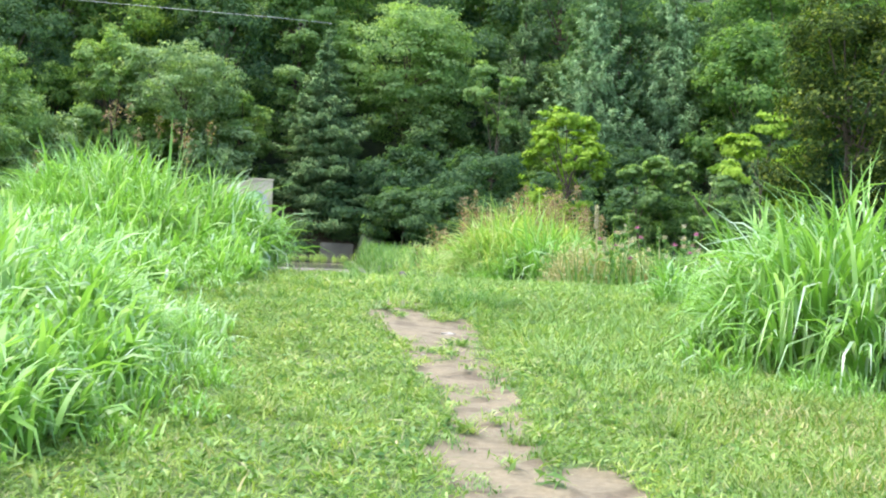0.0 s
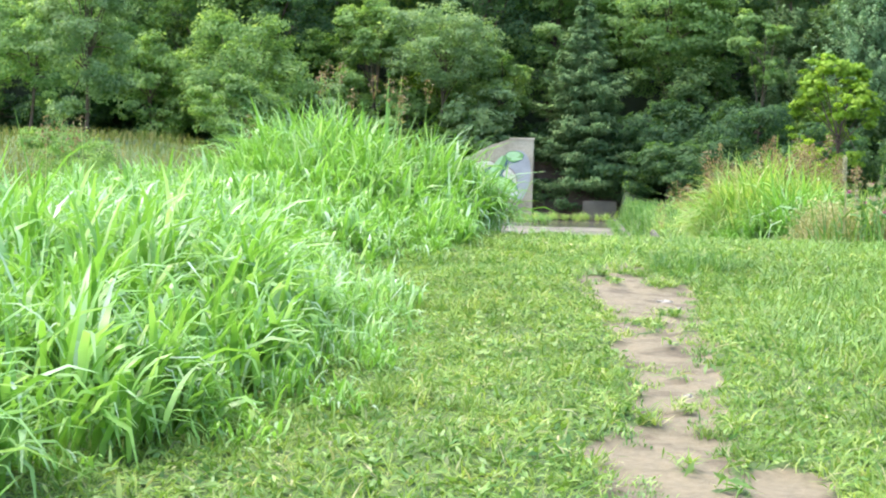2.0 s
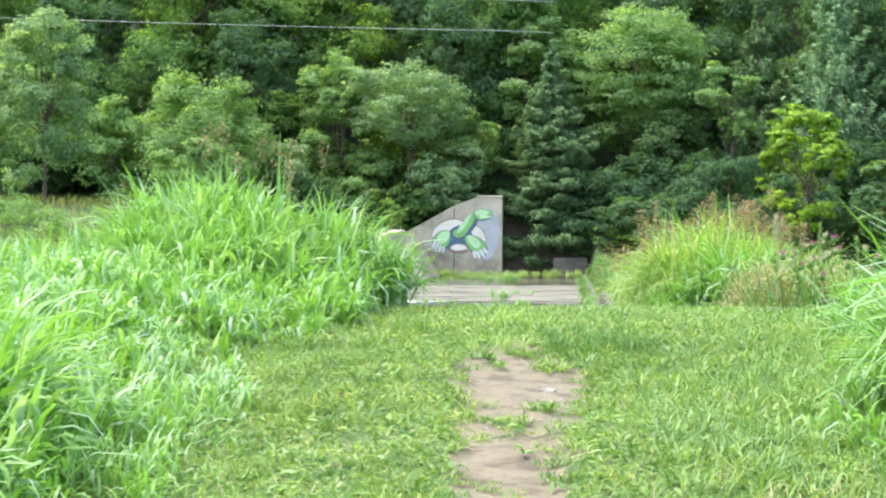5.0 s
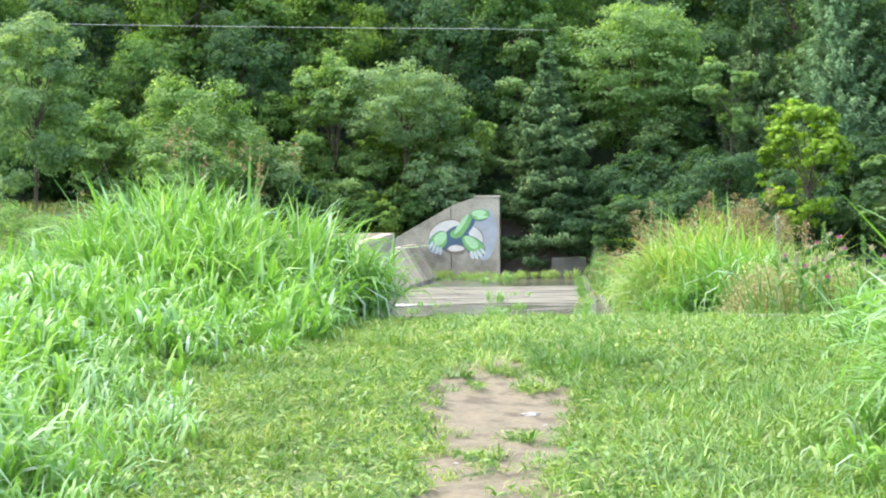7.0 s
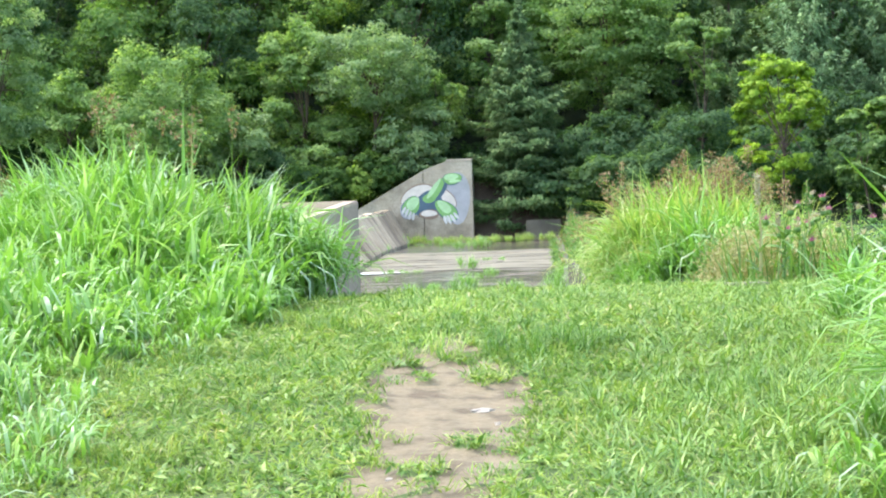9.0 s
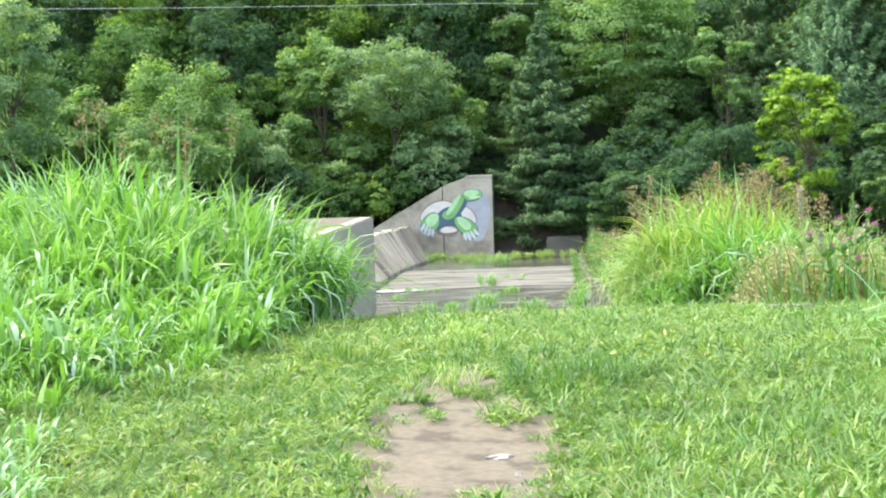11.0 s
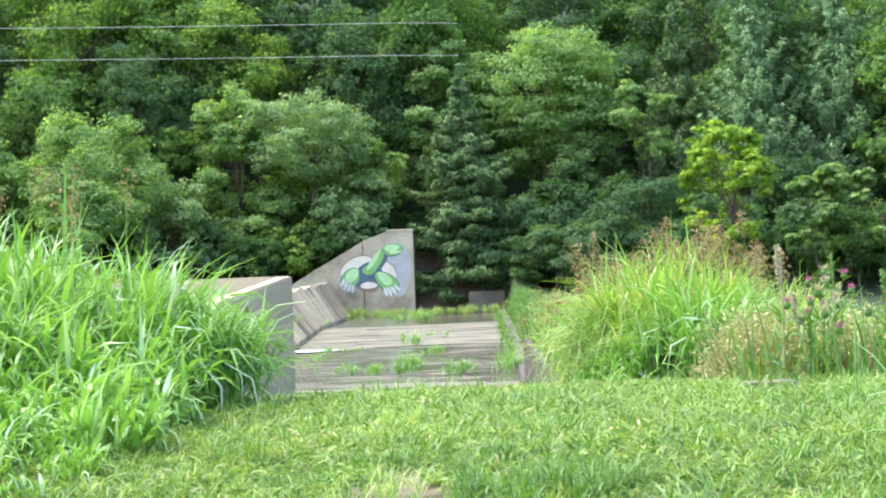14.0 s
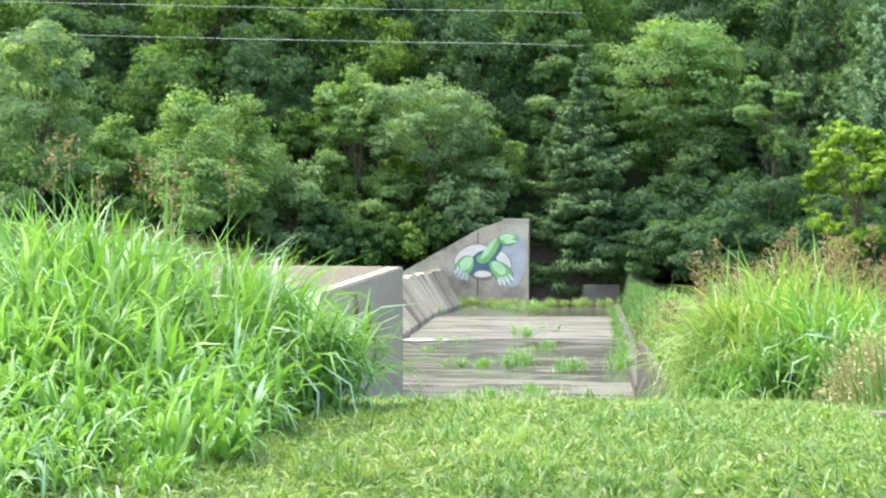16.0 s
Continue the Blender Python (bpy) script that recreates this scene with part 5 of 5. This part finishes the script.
# tufts growing on the channel floor
for x, y, r, h, n in ((-2.26, 45.9, 0.22, 0.42, 130), (-1.68, 45.2, 0.30, 0.36, 170), (-0.84, 44.8, 0.28, 0.7, 230), (0.03, 44.0, 0.36, 0.46, 220), (-1.34, 59.3, 0.24, 0.65, 160), (-1.14, 37.25, 0.18, 0.30, 110), (-0.41, 36.6, 0.36, 0.34, 200), (-0.52, 52.8, 0.30, 0.45, 150), (-3.34, 51.9, 0.22, 0.3, 90), (-2.37, 86.3, 0.7, 0.7, 240), (-1.62, 86.4, 0.45, 1.0, 240), (-0.76, 66.9, 0.5, 0.3, 110), (-3.46, 57.2, 0.35, 0.25, 90), (-2.92, 57.3, 0.35, 0.25, 90), (1.1, 44.1, 0.22, 0.8, 160), (-4.2, 93.5, 0.9, 0.5, 240), (-6.0, 94.5, 0.5, 0.9, 240), (-5.9, 82.0, 0.35, 0.8, 180)):
    v, f = tall_patch(n, x, y, r, r * 0.6, 0, h, (0.012, 0.022), 0.6, 4, 0.3)
    v[:, 2] += WATER_Z + 1.15
    stuff("grass_tuft", v, f, TALL, "bright grass tuft growing in the channel floor", "grass tuft")
v, f = join(*[tall_patch(220, xx, 99.3 + 0.8 * math.sin(xx), 0.8, 0.5, 0, 0.75, (0.015, 0.03), 0.6, 4, 0.4) for xx in np.arange(-5.6, 2.6, 0.8)])
v[:, 2] += WATER_Z + 1.15
stuff("reeds", v, f, RIPE, "yellow-green reeds along the foot of the headwall", "reeds")
v, f = join(*[tall_patch(70, right_edge(yy) - 0.05, yy, 0.2, 0.9, 0, 0.46, (0.014, 0.026), 0.6, 4, 0.4) for yy in np.arange(47, 98, 1.6)])
v[:, 2] += WATER_Z + 1.15
stuff("reeds", v, f, TALL_DARK, "green reeds along the side wall of the channel", "reeds")

# white water where the side stream drops in
foam = bmesh.new()
ring = []
for t in np.linspace(0, 2 * math.pi, 26, endpoint=False):
    k = 1 + 0.3 * math.sin(3 * t + 1) + 0.15 * math.sin(7 * t)
    ring.append(foam.verts.new((-4.0 + 0.75 * k * math.cos(t), 58.0 + 0.5 * k * math.sin(t), WATER_Z + 0.012)))
foam.faces.new(ring)
bmesh.ops.triangulate(foam, faces=foam.faces)
tagged(part("foam", foam, FOAM), "white foam where water runs in beside the bank", "foam", kind="stuff")

# meadow on the far left
n = 9000
x, y = rng.uniform(-36, -12.5, n), rng.uniform(44, 98, n)
stuff("meadow_grass", *blades(on_ground(x, y), rng.uniform(0.3, 0.8, n), rng.uniform(0.03, 0.06, n), rng.uniform(0, 6.3, n), np.abs(rng.normal(0.2, 0.2, n)), rng.uniform(0.2, 1.2, n), 3), MEADOW, "yellowish meadow grass sloping up to the wood", "meadow grass")
n = 4000
x, y = rng.uniform(-12, -5.2, n), rng.uniform(25, 34, n)
stuff("meadow_grass", *blades(on_ground(x, y), rng.uniform(0.25, 0.6, n), rng.uniform(0.012, 0.03, n), rng.uniform(0, 6.3, n), np.abs(rng.normal(0.2, 0.2, n)), rng.uniform(0.2, 1.2, n), 4), MEADOW, "rough meadow grass beyond the grass bank", "meadow grass")


# rough weeds on the bank beside the channel
n = 9000
y = rng.uniform(39, 97, n)
x = right_edge(y) + 0.25 + rng.uniform(0, 1, n) ** 1.5 * 4.5
stuff("bank_weeds", *blades(on_ground(x, y), rng.uniform(0.25, 0.7, n), rng.uniform(0.02, 0.045, n), rng.uniform(0, 6.3, n), np.abs(rng.normal(0.2, 0.25, n)), rng.uniform(0.2, 1.6, n), 3), TALL_DARK, "rough dark green weeds on the bank of the channel", "weeds")

# bushy weeds and brush in front of the meadow
for x, y, r, h, mat, label in (
        (-6.4, 24.6, 0.5, 1.0, WEED, "leafy green weed behind the grass bank"), (-7.2, 25.5, 0.6, 0.9, MEADOW, "brownish brush behind the grass bank"),
        (-5.6, 25.2, 0.5, 0.9, MEADOW, "brownish weed behind the grass bank")):
    weed_dome(int(330 * r), x, y, r, r, h, mat, "brush", label, 0.014)
meadow_bush = tree("meadow_bush", "low pale green bush in front of the meadow", 71, 1.5, 1.6, 0.0, LEAF_LIGHT, 4000, 0.11, 50, 0.03, category="bush", group="bushes at the meadow")
put(meadow_bush, -13.6, 51, 0, 0.6)
for x, y, size in ((-16.2, 57, 0.55), (-11.4, 50, 0.5), (-18.6, 66, 0.8), (-12.9, 60, 0.6), (-21.5, 72, 0.9)):
    put_copy(meadow_bush, x, y, random.uniform(0, 360), size)


# ---- small things on the path ----
def pebble(x, y, rx, ry, rz, name, label, mat, seed):
    bm = bmesh.new()
    bmesh.ops.create_icosphere(bm, subdivisions=2, radius=1)
    for v in bm.verts:
        k = 1 + 0.55 * noise.noise(v.co * 1.6 + Vector((seed, 0, 0)))
        v.co = Vector((v.co.x * rx * k, v.co.y * ry * k, v.co.z * rz * k))
    me = bpy.data.meshes.new(name)
    bm.to_mesh(me)
    bm.free()
    me.materials.append(mat)
    ob = new(name, me)
    ob.matrix_basis = pose(x, y, float(ground_z(x, y)) - 0.028 + rz * 0.35, 0, 0, seed * 40)
    return tagged(ob, label, "stone")


pebble(0.22, 16.85, 0.065, 0.04, 0.014, "flat_stone", "pale flat stone set in the bare path", STONE, 1)
pebble(0.30, 16.5, 0.02, 0.015, 0.012, "pebble", "small pale pebble on the path", STONE, 2)
pebble(-0.1, 15.2, 0.018, 0.015, 0.012, "pebble", "small pale pebble on the path", STONE, 3)
pebble(0.1, 12.9, 0.02, 0.016, 0.012, "pebble", "small pale pebble on the path", STONE, 4)
slab_ob = part("concrete_slab", box_bm(-0.17, 0.17, -0.12, 0.12, -0.15, 0.03, 0.012), SLAB)
slab_ob.matrix_basis = pose(2.24, 22.4, float(ground_z(2.24, 22.4)) + 0.03, 0, 0, 8)
tagged(slab_ob, "broken pale concrete slab lying in the grass", "concrete slab")
